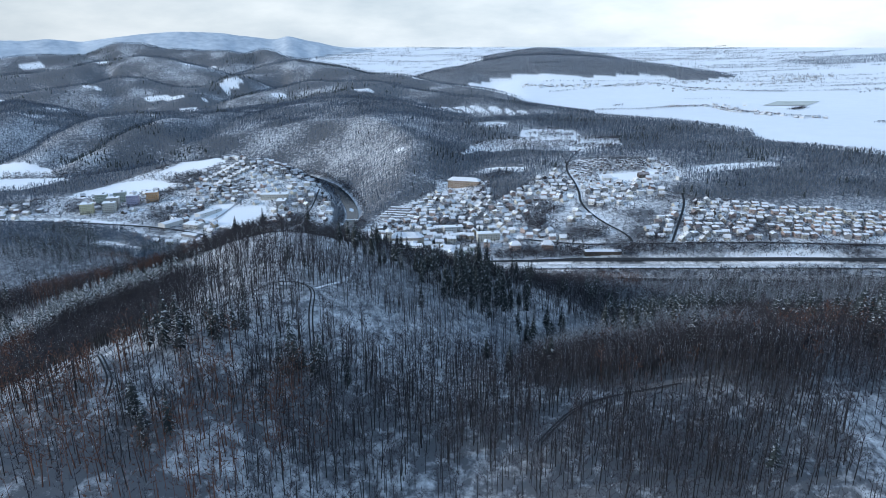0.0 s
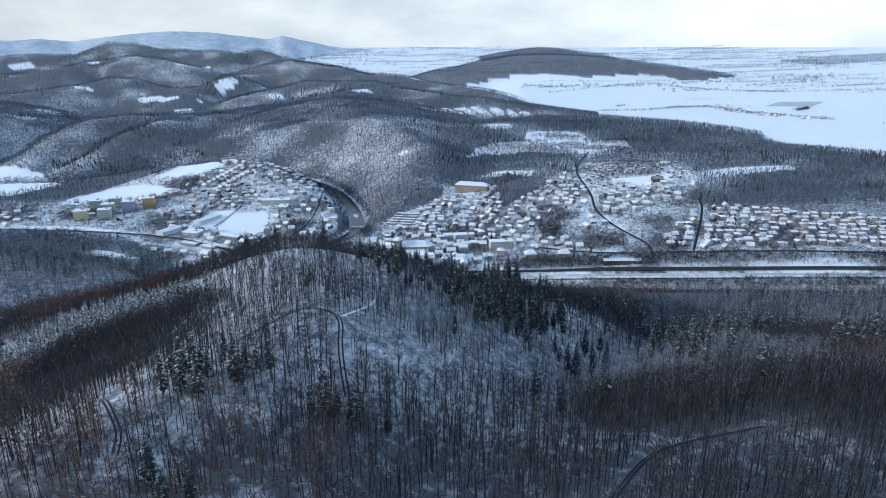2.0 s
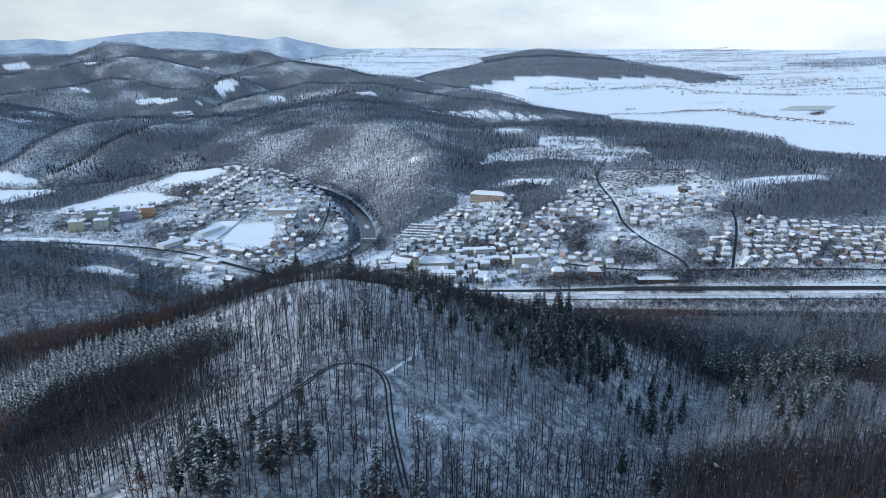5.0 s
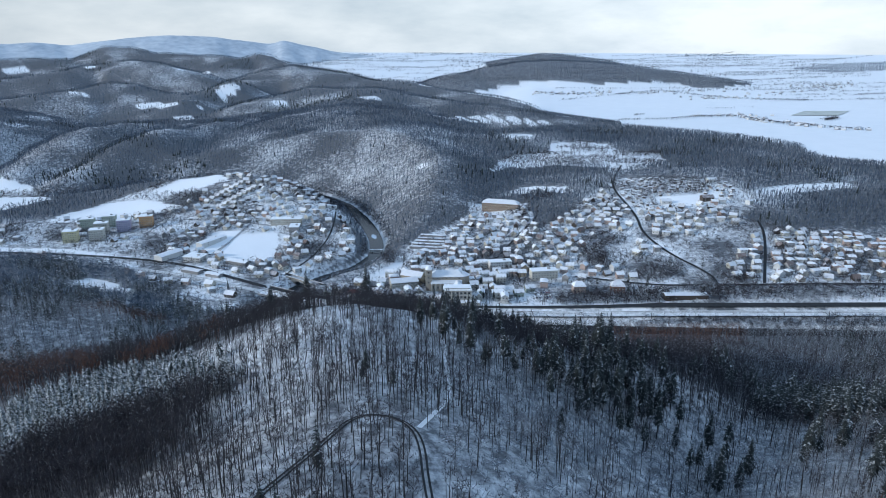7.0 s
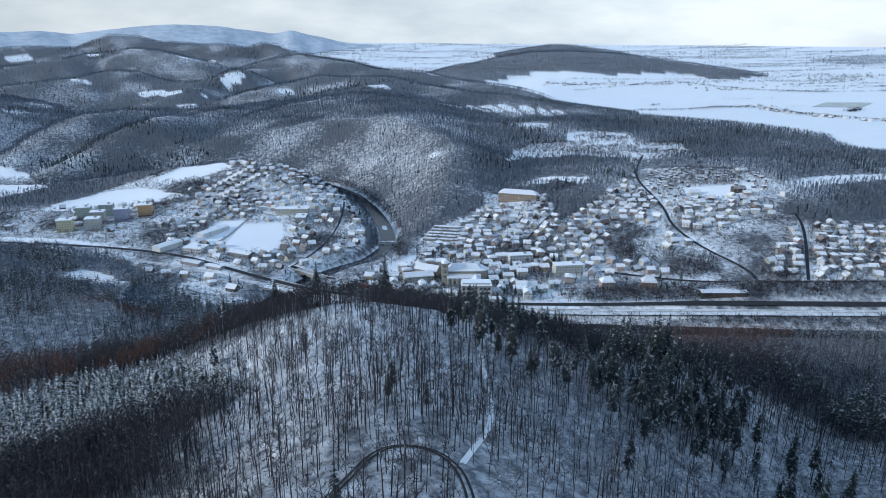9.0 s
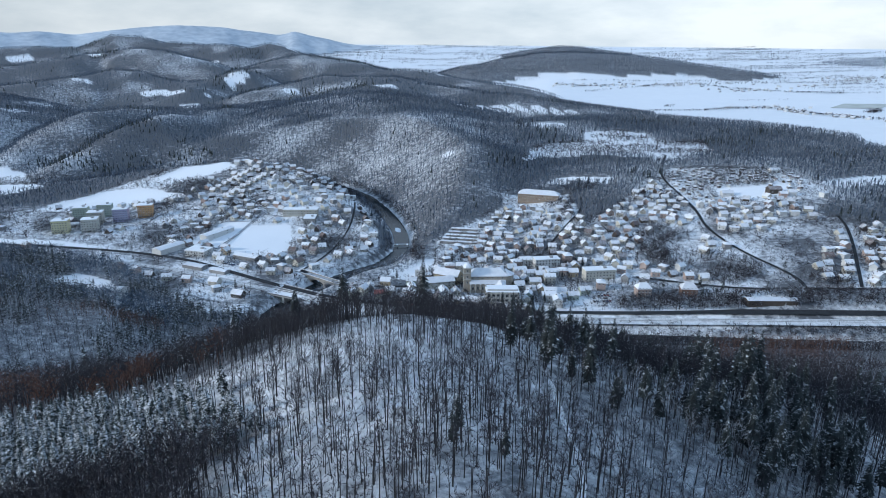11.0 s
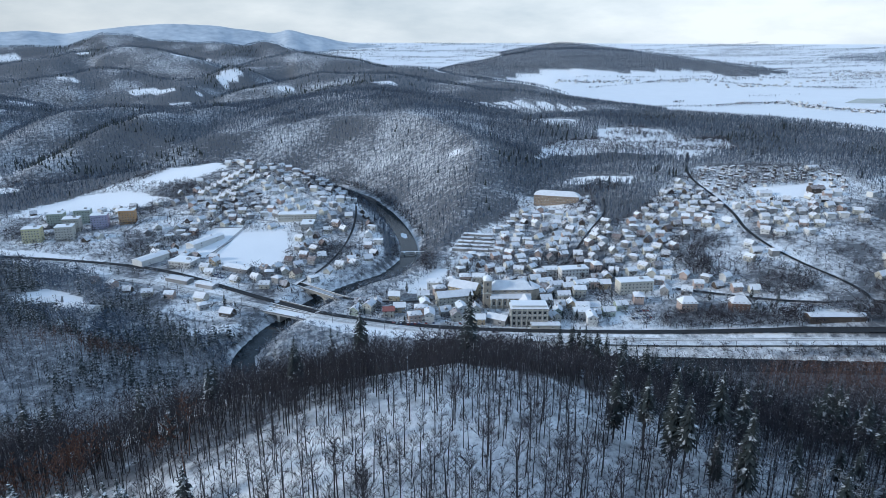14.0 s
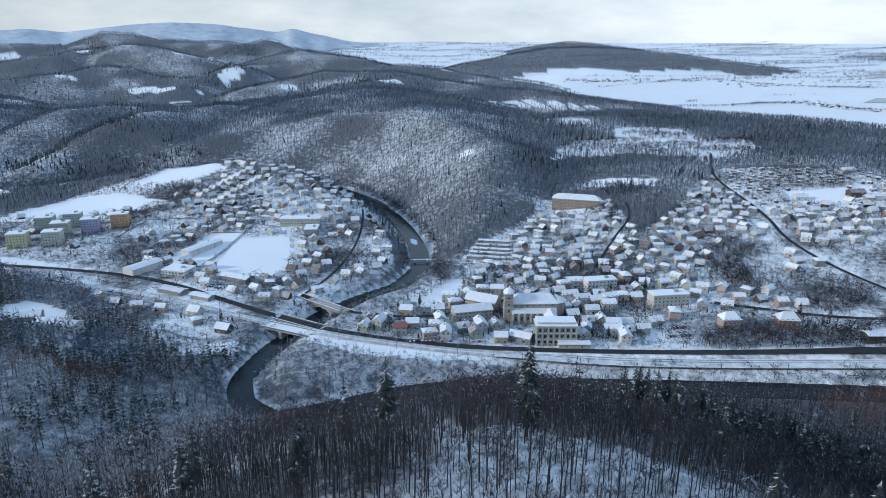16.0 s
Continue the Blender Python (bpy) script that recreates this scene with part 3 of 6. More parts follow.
def spruce(rng, levels, blades, bare=0.25, spread=0.17, sides=5):
    """A conifer 1 unit high: trunk, and whorls of drooping boughs."""
    trunk = prism((0, 0, -0.03), (0, 0, 0.96), 0.013, 0.003, sides)
    crown = []
    for k in range(levels):
        s = bare + (0.98 - bare) * (k + 0.3) / levels
        reach = spread * (1 - (k + 0.2) / levels) ** 0.8 * (0.55 + 0.45 * min(1, 3 * (k + 1) / levels)) + 0.012
        for q in range(blades):
            th = 2 * np.pi * (q + rng.uniform(-0.35, 0.35)) / blades + k * 0.7
            l = reach * rng.uniform(0.65, 1.2)
            o = np.array([np.cos(th), np.sin(th), 0])
            p = np.array([-o[1], o[0], 0])
            root = np.array([0, 0, s + rng.uniform(-0.01, 0.01)])
            knee = root + o * l * 0.6 - (0, 0, l * rng.uniform(0.05, 0.25))
            tip = root + o * l - (0, 0, l * rng.uniform(0.3, 0.65))
            wide = l * (3.2 / (blades + 3)) * rng.uniform(0.7, 1.1)
            drop = np.array([0, 0, l * 0.16])
            crown.append((np.array([root, knee + p * wide - drop, tip, knee - p * wide - drop]), np.array([[0, 1, 2], [0, 2, 3]])))
    crown.append((np.array([(0.012, 0, 0.93), (-0.006, 0.01, 0.93), (-0.006, -0.01, 0.93), (0, 0, 1.0)]), np.array([[0, 1, 3], [1, 2, 3], [2, 0, 3]])))
    return trunk, joined(crown)


def far_tree(rng, blades, thick=1.0):
    """A leafless tree seen from far off: a thin trunk under a fan of upright branches."""
    pieces = [(np.array([(-0.012, 0, 0), (0.012, 0, 0), (0, 0, 0.9)]), np.array([[0, 1, 2]]))]
    for k in range(blades):
        th = rng.uniform(0, 6.3)
        o = np.array([np.cos(th), np.sin(th), 0])
        p = np.array([-o[1], o[0], 0]) * rng.uniform(0.014, 0.032) * thick
        a = np.array([0, 0, rng.uniform(0.25, 0.62)])
        b = a + o * rng.uniform(0.08, 0.24) + (0, 0, rng.uniform(0.22, 0.42))
        pieces.append((np.array([a + p, a - p, b]), np.array([[0, 1, 2]])))
    return joined(pieces)


def garden_tree(rng, twigs):
    """A leafless tree or shrub with a round, fine-twigged crown."""
    pieces = [(np.array([(-0.02, 0, -0.02), (0.02, 0, -0.02), (0, 0, 0.7)]), np.array([[0, 1, 2]]))]
    for k in range(twigs):
        th = rng.uniform(0, 6.3)
        up = rng.uniform(0.05, 1.0)
        o = np.array([np.cos(th) * math.sqrt(1 - up * up * 0.9), np.sin(th) * math.sqrt(1 - up * up * 0.9), up])
        a = np.array([0, 0, rng.uniform(0.22, 0.5)]) + o * rng.uniform(0.0, 0.22)
        b = a + (o + rng.normal(0, 0.35, 3)) * rng.uniform(0.2, 0.42)
        p = np.cross(b - a, rng.normal(0, 1, 3))
        p *= rng.uniform(0.014, 0.026) / (np.linalg.norm(p) + 1e-9)
        pieces.append((np.array([a + p, a - p, b]), np.array([[0, 1, 2]])))
    return joined(pieces)


def far_spruce(rng):
    trunk = []
    for z0, z1, r in ((0.12, 0.6, 0.17), (0.36, 0.82, 0.12), (0.6, 1.0, 0.075)):
        th = np.arange(5) * 2 * np.pi / 5 + rng.uniform(0, 2)
        rr = r * rng.uniform(0.7, 1.25, 5)
        ring = np.column_stack([np.cos(th) * rr, np.sin(th) * rr, np.full(5, z0) + rng.uniform(-0.05, 0.05, 5)])
        i = np.arange(5)
        trunk.append((np.vstack([ring, [[0, 0, z1]]]), np.stack([i, (i + 1) % 5, np.full(5, 5)], -1)))
    return joined(trunk)


def planted(variants, pos, tall, rng, wide=1.0):
    """Many trees as one set of arrays: each place takes one of the variants, turned and scaled."""
    pick = rng.integers(0, len(variants), len(pos))
    turn = rng.uniform(0, 2 * np.pi, len(pos))
    girth = rng.uniform(0.8, 1.25, len(pos)) * wide
    out_v, out_f, base = [], [], 0
    for k, (v, f) in enumerate(variants):
        idx = np.where(pick == k)[0]
        if not len(idx):
            continue
        c, s = np.cos(turn[idx])[:, None], np.sin(turn[idx])[:, None]
        h, g = tall[idx][:, None], (tall * girth)[idx][:, None]
        x = (v[None, :, 0] * c - v[None, :, 1] * s) * g + pos[idx, 0][:, None]
        y = (v[None, :, 0] * s + v[None, :, 1] * c) * g + pos[idx, 1][:, None]
        z = v[None, :, 2] * h + pos[idx, 2][:, None]
        out_v.append(np.stack([x, y, z], -1).reshape(-1, 3))
        out_f.append((f[None] + (np.arange(len(idx)) * len(v))[:, None, None]).reshape(-1, 3) + base)
        base += len(idx) * len(v)
    return np.vstack(out_v), np.vstack(out_f)


def scatter(x0, x1, y0, y1, gap, rng):
    """A jittered grid of places in the plan, inside the wedge of land that the flight overlooks."""
    x, y = np.meshgrid(np.arange(x0, x1, gap), np.arange(y0, y1, gap))
    x = x.ravel() + rng.uniform(-0.48, 0.48, x.size) * gap
    y = y.ravel() + rng.uniform(-0.48, 0.48, y.size) * gap
    keep = (x > -0.70 * y - 70) & (x < 0.69 * y + 50)
    return x[keep], y[keep]


def wood(name, mat, variants, x, y, tall, rng, label, wide=1.0):
    pos = np.column_stack([x, y, height(x, y)])
    v, f = planted(variants, pos, tall, rng, wide)
    return tagged(new(name, mesh_of(name, v, f, mat)), label, "forest", kind="stuff")


rng = np.random.default_rng(5)
BARE_NEAR = [bare_tree(rng, 12, 6, 4, 0.044) for _ in range(12)]
BARE_MID = [joined(bare_tree(rng, 8, 3, 3, 0.085)) for _ in range(12)]
SPRUCE_NEAR = [spruce(rng, 22, 13, 0.2, 0.16) for _ in range(3)] + [spruce(rng, 16, 13, 0.42, 0.15) for _ in range(4)]
BARE_LOW = [joined(bare_tree(rng, 6, 2, 3, 0.12)) for _ in range(12)]
SPRUCE_MID = [joined(spruce(rng, 12, 7, 0.15, 0.16, 3)) for _ in range(4)] + [joined(spruce(rng, 9, 7, 0.42, 0.15, 3)) for _ in range(2)]
LOW_SPRUCE = [joined(spruce(rng, 6, 4, 0.12, 0.18, 3)) for _ in range(4)]
FAR_BARE = [far_tree(rng, 5, 0.9) for _ in range(14)]
FAR_SPRUCE = [far_spruce(rng) for _ in range(5)]
KNOLL = [bare_tree(rng, 20, 20, 5, 0.017) for _ in range(12)]
RUSTY = [bare_tree(rng, 12, 10, 4, 0.10) for _ in range(3)]
GARDEN = [garden_tree(rng, 14) for _ in range(14)]
BRUSH = [joined([(np.array([(0.2 * a, 0.2 * b, -0.05), (0.2 * a + 0.035, 0.2 * b + 0.02, -0.05), (0.35 * a + c, 0.35 * b, 1.0 - d)]), np.array([[0, 1, 2]])) for a, b, c, d in rng.normal(0, 0.5, (5, 4)) * (1, 1, 0.5, 0.4)]) for _ in range(6)]

TRACKS = [[(-118, 300), (-107, 320), (-100, 333), (-94, 345), (-86, 349), (-75, 346), (-69, 334), (-67, 310), (-60, 280)], [(-153, 269), (-141, 251), (-134, 241), (-131, 230)], [(40, 240), (53, 255), (62, 264), (73, 269), (110, 275)]]


def clear_of(x, y, gap):
    d = np.full(x.shape, 1e9)
    for line in TRACKS:
        d = np.minimum(d, near_line(x, y, [(*p, 0) for p in line])[0])
    return d > gap



def conifer_share(x, y):
    """How many of the near trees are spruces and pines: along the crest to the east, in the bowl, and in stands on the slopes."""
    crest, _ = near_line(x, y, [(-62, 450, 0), (-20, 440, 0), (40, 430, 0)])
    s = 0.22 * sstep(40, 12, crest)
    s = np.maximum(s, 0.11 * sstep(130, 60, np.hypot(x - 60, y - 400)) * (rough(x, y, 34, 42, 2) > -0.1))
    s = np.maximum(s, 0.5 * sstep(26, 10, np.hypot((x - 2) / 1.6, y - 424)))
    s = np.maximum(s, 0.6 * sstep(48, 24, np.hypot((x - 185) / 1.5, y - 492)))
    s = np.maximum(s, 0.3 * sstep(45, 15, near_line(x, y, [(-235, 395, 0), (-330, 430, 0)])[0]))
    s = np.maximum(s, 0.2 * (rough(x, y, 110, 41, 2) > 0.8))
    s = np.maximum(s, 0.25 * (x < -230) * (rough(x, y, 40, 46, 2) > 0.4))
    s = np.maximum(s, 0.4 * sstep(60, 20, np.hypot(x + 90, y - 250)) * (rough(x, y, 40, 44, 2) > 0.2))
    s = np.maximum(s, 0.12 * inside(x, y, BACK_SLOPE) * (rough(x, y, 50, 43, 2) > 0.3))
    s = np.where(inside(x, y, STAND), 0.0, s)
    s = np.where((x > -72) & (x < 10) & (y > 446) & (y < 530), 0.01, s)
    s = np.where((x > -200) & (x < -72) & (y > 290) & (y < 530), 0.005, s)
    return s


def larch_share(x, y):
    s = 0.5 * sstep(45, 10, near_line(x, y, [(-190, 470, 0), (-260, 470, 0), (-330, 490, 0)])[0]) * (rough(x, y, 30, 51, 2) > 0.15)
    s = np.maximum(s, 0.2 * sstep(45, 10, near_line(x, y, [(80, 300, 0), (130, 305, 0), (250, 350, 0)])[0]) * (rough(x, y, 30, 52, 2) > 0.3))
    s = np.maximum(s, 0.6 * (rough(x, y, 70, 53, 2) > 0.62) * (x < -90))
    s = np.maximum(s, 0.75 * sstep(60, 25, near_line(x, y, [(-165, 222, 0), (-120, 225, 0), (-90, 215, 0)])[0]) * (rough(x, y, 16, 54, 2) > -0.1))
    s = np.maximum(s, 0.5 * sstep(40, 15, np.hypot(x - 165, y - 665)))
    s = np.maximum(s, 0.85 * sstep(26, 14, np.hypot(x + 330, y - 716)))
    s = np.maximum(s, 0.25 * sstep(36, 12, near_line(x, y, [(150, 318, 0), (230, 350, 0), (330, 420, 0)])[0]) * (rough(x, y, 25, 55, 2) > 0.0))
    s = np.maximum(s, 0.6 * sstep(30, 10, near_line(x, y, [(120, 690, 0), (200, 700, 0)])[0]))
    return s


def near_forest():
    rng = np.random.default_rng(11)
    x, y = scatter(-560, 560, 60, 722, 4.1, rng)
    thin = (y > 185) | (rng.uniform(0, 1, x.shape) < 0.4)
    x, y = x[thin], y[thin]
    keep = (woods(x, y) > 0) & clear_of(x, y, 4.0) & (rng.uniform(0, 1, x.shape) < 0.93)
    bowl = inside(x, y, [(-69, 343), (-50, 352), (-22, 330), (-20, 295), (-40, 296), (-63, 315)])
    keep &= ~bowl | (rng.uniform(0, 1, x.shape) < 0.25)
    keep &= rng.uniform(0, 1, x.shape) < np.where(y < 330, 0.9 + 0.5 * rough(x, y, 46, 96, 2) + 0.3 * (x < -60), 1.0)
    slope = (x > -190) & (x < -60) & (y > 230) & (y < 352)
    keep &= ~slope | (rng.uniform(0, 1, x.shape) < 0.8)
    dell = inside(x, y, DELL)
    keep &= ~dell | (rng.uniform(0, 1, x.shape) < 0.42 + 0.35 * rough(x, y, 24, 98, 2))
    knoll = np.hypot((x + 125) / 50, (y - 412) / 40) < 1
    keep &= ~knoll | (rng.uniform(0, 1, x.shape) < 0.95)
    glade = np.hypot((x - 158) / 34, (y - 224) / 20) < 1
    keep &= ~glade | (rng.uniform(0, 1, x.shape) < 0.2)
    keep &= ~inside(x, y, STAND)
    bx, by = scatter(-420, 500, 220, 742, 3.3, rng)
    d, w = near_line(bx, by, RIVER)
    band = (rng.uniform(0, 1, bx.shape) < dense(bx, by)) & (d > w * 1.12) & clear_of(bx, by, 4.0)
    x, y, keep = np.append(x, bx[band]), np.append(y, by[band]), np.append(keep, np.ones(band.sum(), bool))
    x, y = x[keep], y[keep]
    in_band = (near_line(x, y, BROWN_BAND)[0] < 24) & (dense(x, y) > 0.3)
    u = np.where(in_band, rng.uniform(0.3, 0.99, x.shape), rng.uniform(0, 1, x.shape))
    con = u < conifer_share(x, y)
    lar = ~con & (u > 1 - larch_share(x, y))
    bare = ~con & ~lar
    tall_at_crest = near_line(x, y, [(-20, 474, 0), (10, 478, 0), (60, 520, 0)])[0]
    con |= (tall_at_crest < 16) & (rng.uniform(0, 1, x.shape) < 0.02)
    lar &= ~con
    bare &= ~con
    close = (np.abs(x + 40) < 210) & (y < 500) & (y > 190)
    single = {}
    for key, mask, n, heart in (("bare", bare, 300, (-120, 430)), ("con", con, 230, (-10, 430)), ("lar", lar, 70, (-215, 450))):
        d = np.hypot(x - heart[0], y - heart[1]) + np.where(mask, 0, 1e9)
        chosen = np.zeros(x.shape, bool)
        chosen[np.argsort(d)[:min(n, mask.sum())]] = True
        single[key] = chosen
    tall = rng.uniform(11.5, 17.5, x.shape) * (1 + 0.22 * sstep(390, 300, y) * sstep(-250, -120, x))
    tall = tall * np.where(y > 640, 0.85, np.where((y > 425) & (x > -230) & (x < -20), 0.82, 1.0))
    tall = np.where(in_band, rng.uniform(16, 20, x.shape), tall)
    tall_con = (rng.uniform(12, 24, x.shape) + 4 * (x > 0) * (y < 480)) * np.where(y > 600, 0.7, 1.0) * np.where(tall_at_crest < 18, 1.15, 1.0)
    white = bare & close & (rng.uniform(0, 1, x.shape) < 0.65 * sstep(-70, -20, x) * sstep(312, 335, y) * sstep(450, 425, y))
    m = bare & close & ~single["bare"] & ~white
    wood("bare_forest_trunks", BARK, [t for t, c in BARE_NEAR], x[m], y[m], tall[m], np.random.default_rng(3), "dark trunks of leafless beeches and oaks on a snowy slope")
    wood("bare_forest_crowns", TWIG, [c for t, c in BARE_NEAR], x[m], y[m], tall[m], np.random.default_rng(3), "brown leafless crowns of beeches and oaks on the slope")
    m = white & ~single["bare"]
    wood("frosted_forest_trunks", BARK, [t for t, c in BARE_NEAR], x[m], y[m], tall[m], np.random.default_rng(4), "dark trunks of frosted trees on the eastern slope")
    wood("frosted_forest_crowns", FROST, [c for t, c in BARE_NEAR], x[m], y[m], tall[m], np.random.default_rng(4), "frost-whitened leafless crowns on the eastern slope")
    m = in_band & bare & close & (x < -140)
    wood("bare_forest_crowns", TWIG, [c for t, c in BARE_NEAR], x[m], y[m], tall[m] * 0.97, rng, "brown leafless crowns of the close forest on the brow", 1.3)
    m = bare & ~close & ~single["bare"]
    back = m & (y > 470)
    m &= ~back
    wood("bare_forest", TWIG, BARE_MID, x[m], y[m], tall[m], rng, "leafless brown forest on the outer slopes")
    pale_wood = back & (rng.uniform(0, 1, x.shape) < np.where(x > -150, 0.03 + 0.08 * (rough(x, y, 45, 45, 2) > 0.2) + 0.45 * sstep(110, 180, x), np.where((x < -200) & (y > 520), 0.75, 0.0)))
    back &= ~pale_wood
    wood("frosted_forest", FROST, BARE_MID, x[pale_wood], y[pale_wood], tall[pale_wood] * 0.8, rng, "frosted leafless trees on the far side of the ridge", 1.2)
    for here, shapes, where in ((back & (y < 570), BARE_MID, "brows"), (back & (y >= 570), BARE_LOW, "foot")):
        wood("bare_forest", TWIG, shapes, x[here], y[here], tall[here] * rng.uniform(0.65, 1.2, here.sum()), rng, "close leafless brown forest on the " + where + " of the ridge", 1.3)
    m = con & ~single["con"]
    low = m & (y > 560)
    m &= ~low
    wood("spruce_forest", NEEDLE, SPRUCE_MID, x[m], y[m], tall_con[m], rng, "snow-dusted spruces among leafless trees", 1.1)
    wood("spruce_forest", NEEDLE, LOW_SPRUCE, x[low], y[low], tall_con[low], rng, "snow-dusted spruces on the lower slopes", 1.0)
    m = lar & ~single["lar"]
    if m.any():
        wood("rusty_forest", LARCH, BARE_MID, x[m], y[m], tall[m], rng, "trees with rust-brown withered leaves on the ridge", 1.2)
    # a close stand of young spruces in the gully west of the knoll
    sx, sy = scatter(-345, -140, 390, 465, 3.0, rng)
    keep = inside(sx, sy, STAND) & (rng.uniform(0, 1, sx.shape) < 0.92)
    sx, sy = sx[keep], sy[keep]
    wood("young_spruce_stand", NEEDLE_SNOWY, SPRUCE_MID, sx, sy, rng.uniform(7, 13, sx.shape), rng, "close stand of young spruces dusted with snow", 1.1)
    # frosted bushes in the open dell
    sx, sy = scatter(-80, 190, 290, 470, 2.9, rng)
    keep = inside(sx, sy, DELL) & clear_of(sx, sy, 2.0) & (rng.uniform(0, 1, sx.shape) < 0.7 + 0.4 * rough(sx, sy, 25, 99, 2))
    sx, sy = sx[keep], sy[keep]
    wood("frosted_brush", FROST, GARDEN, sx, sy, rng.uniform(1.5, 4.5, sx.shape), rng, "frosted bushes on the open slope", 1.5)
    sx, sy = scatter(-60, 330, 300, 620, 3.6, rng)
    keep = (woods(sx, sy) > 0) & clear_of(sx, sy, 2.0) & (rng.uniform(0, 1, sx.shape) < 0.62 + 0.5 * rough(sx, sy, 30, 94, 2))
    sx, sy = sx[keep], sy[keep]
    wood("frosted_thicket", FROST, GARDEN, sx, sy, rng.uniform(2.0, 6.5, sx.shape), rng, "frosted saplings and bushes under the trees", 1.4)
    # brush and saplings in the snow
    bx, by = scatter(-420, 420, 80, 560, 3.2, rng)
    keep = (woods(bx, by) > 0) & clear_of(bx, by, 1.5) & (rng.uniform(0, 1, bx.shape) < 0.5 + 0.4 * rough(bx, by, 35, 95, 2))
    bx, by = bx[keep], by[keep]
    wood("undergrowth", TWIG, BRUSH, bx, by, rng.uniform(0.8, 3.2, bx.shape), rng, "thin leafless brush and saplings standing in the snow")
    # single trees on the knoll and its flanks
    sets = (("bare", "leafless_tree", KNOLL, BARK, TWIG, "slender leafless tree with a dark trunk on the snowy knoll", "bare trees on the knoll", tall),
            ("con", "spruce", SPRUCE_NEAR, BARK, NEEDLE, "tall dark spruce with snow on its boughs on the wooded crest", "spruces on the crest", tall_con),
            ("lar", "rusty_tree", RUSTY, BARK, LARCH, "tree with withered rust-brown leaves on the ridge", "rusty trees on the ridge", tall))
    for key, name, kinds, bark, leaf, label, group, size in sets:
        made = []
        for t, c in kinds:
            thing = tagged(new(name), label, "tree", group)
            for part_name, arrays, mat in (("trunk", t, bark), ("crown", c, leaf)):
                ob = new(part_name, mesh_of(part_name, *arrays, mat))
                ob.parent = thing
            made.append(thing)
        used = set()
        for i in np.where(single[key])[0]:
            k = int(rng.integers(0, len(made)))
            m = Matrix.LocRotScale((x[i], y[i], float(height(x[i], y[i])) - 0.1), Euler((0, 0, rng.uniform(0, 6.28))), None)
            if k in used:
                ob = copy_thing(made[k], m)
            else:
                ob = made[k]
                used.add(k)
            ob.matrix_basis = m
            s = float(size[i])
            ob.scale = (s, s, s)
        for k, thing in enumerate(made):
            if k not in used:
                for c in list(thing.children):
                    bpy.data.objects.remove(c)
                bpy.data.objects.remove(thing)


near_forest()


def lone_spruce(x, y, tall):
    """A tall spruce that stands out on the crest."""
    thing = tagged(new("spruce"), "very tall dark spruce standing out on the crest", "tree", "spruces on the crest")
    for part_name, arrays, mat in zip(("trunk", "crown"), spruce(np.random.default_rng(int(abs(x))), 26, 15, 0.2, 0.17), (BARK, NEEDLE)):
        ob = new(part_name, mesh_of(part_name, *arrays, mat))
        ob.parent = thing
    thing.matrix_basis = pose(x, y, float(height(x, y)) - 0.2)
    thing.scale = (tall, tall, tall)


for x, y, tall in ((-103, 491, 26), (40, 484, 16), (30, 440, 18), (60, 455, 19)):
    lone_spruce(x, y, tall)


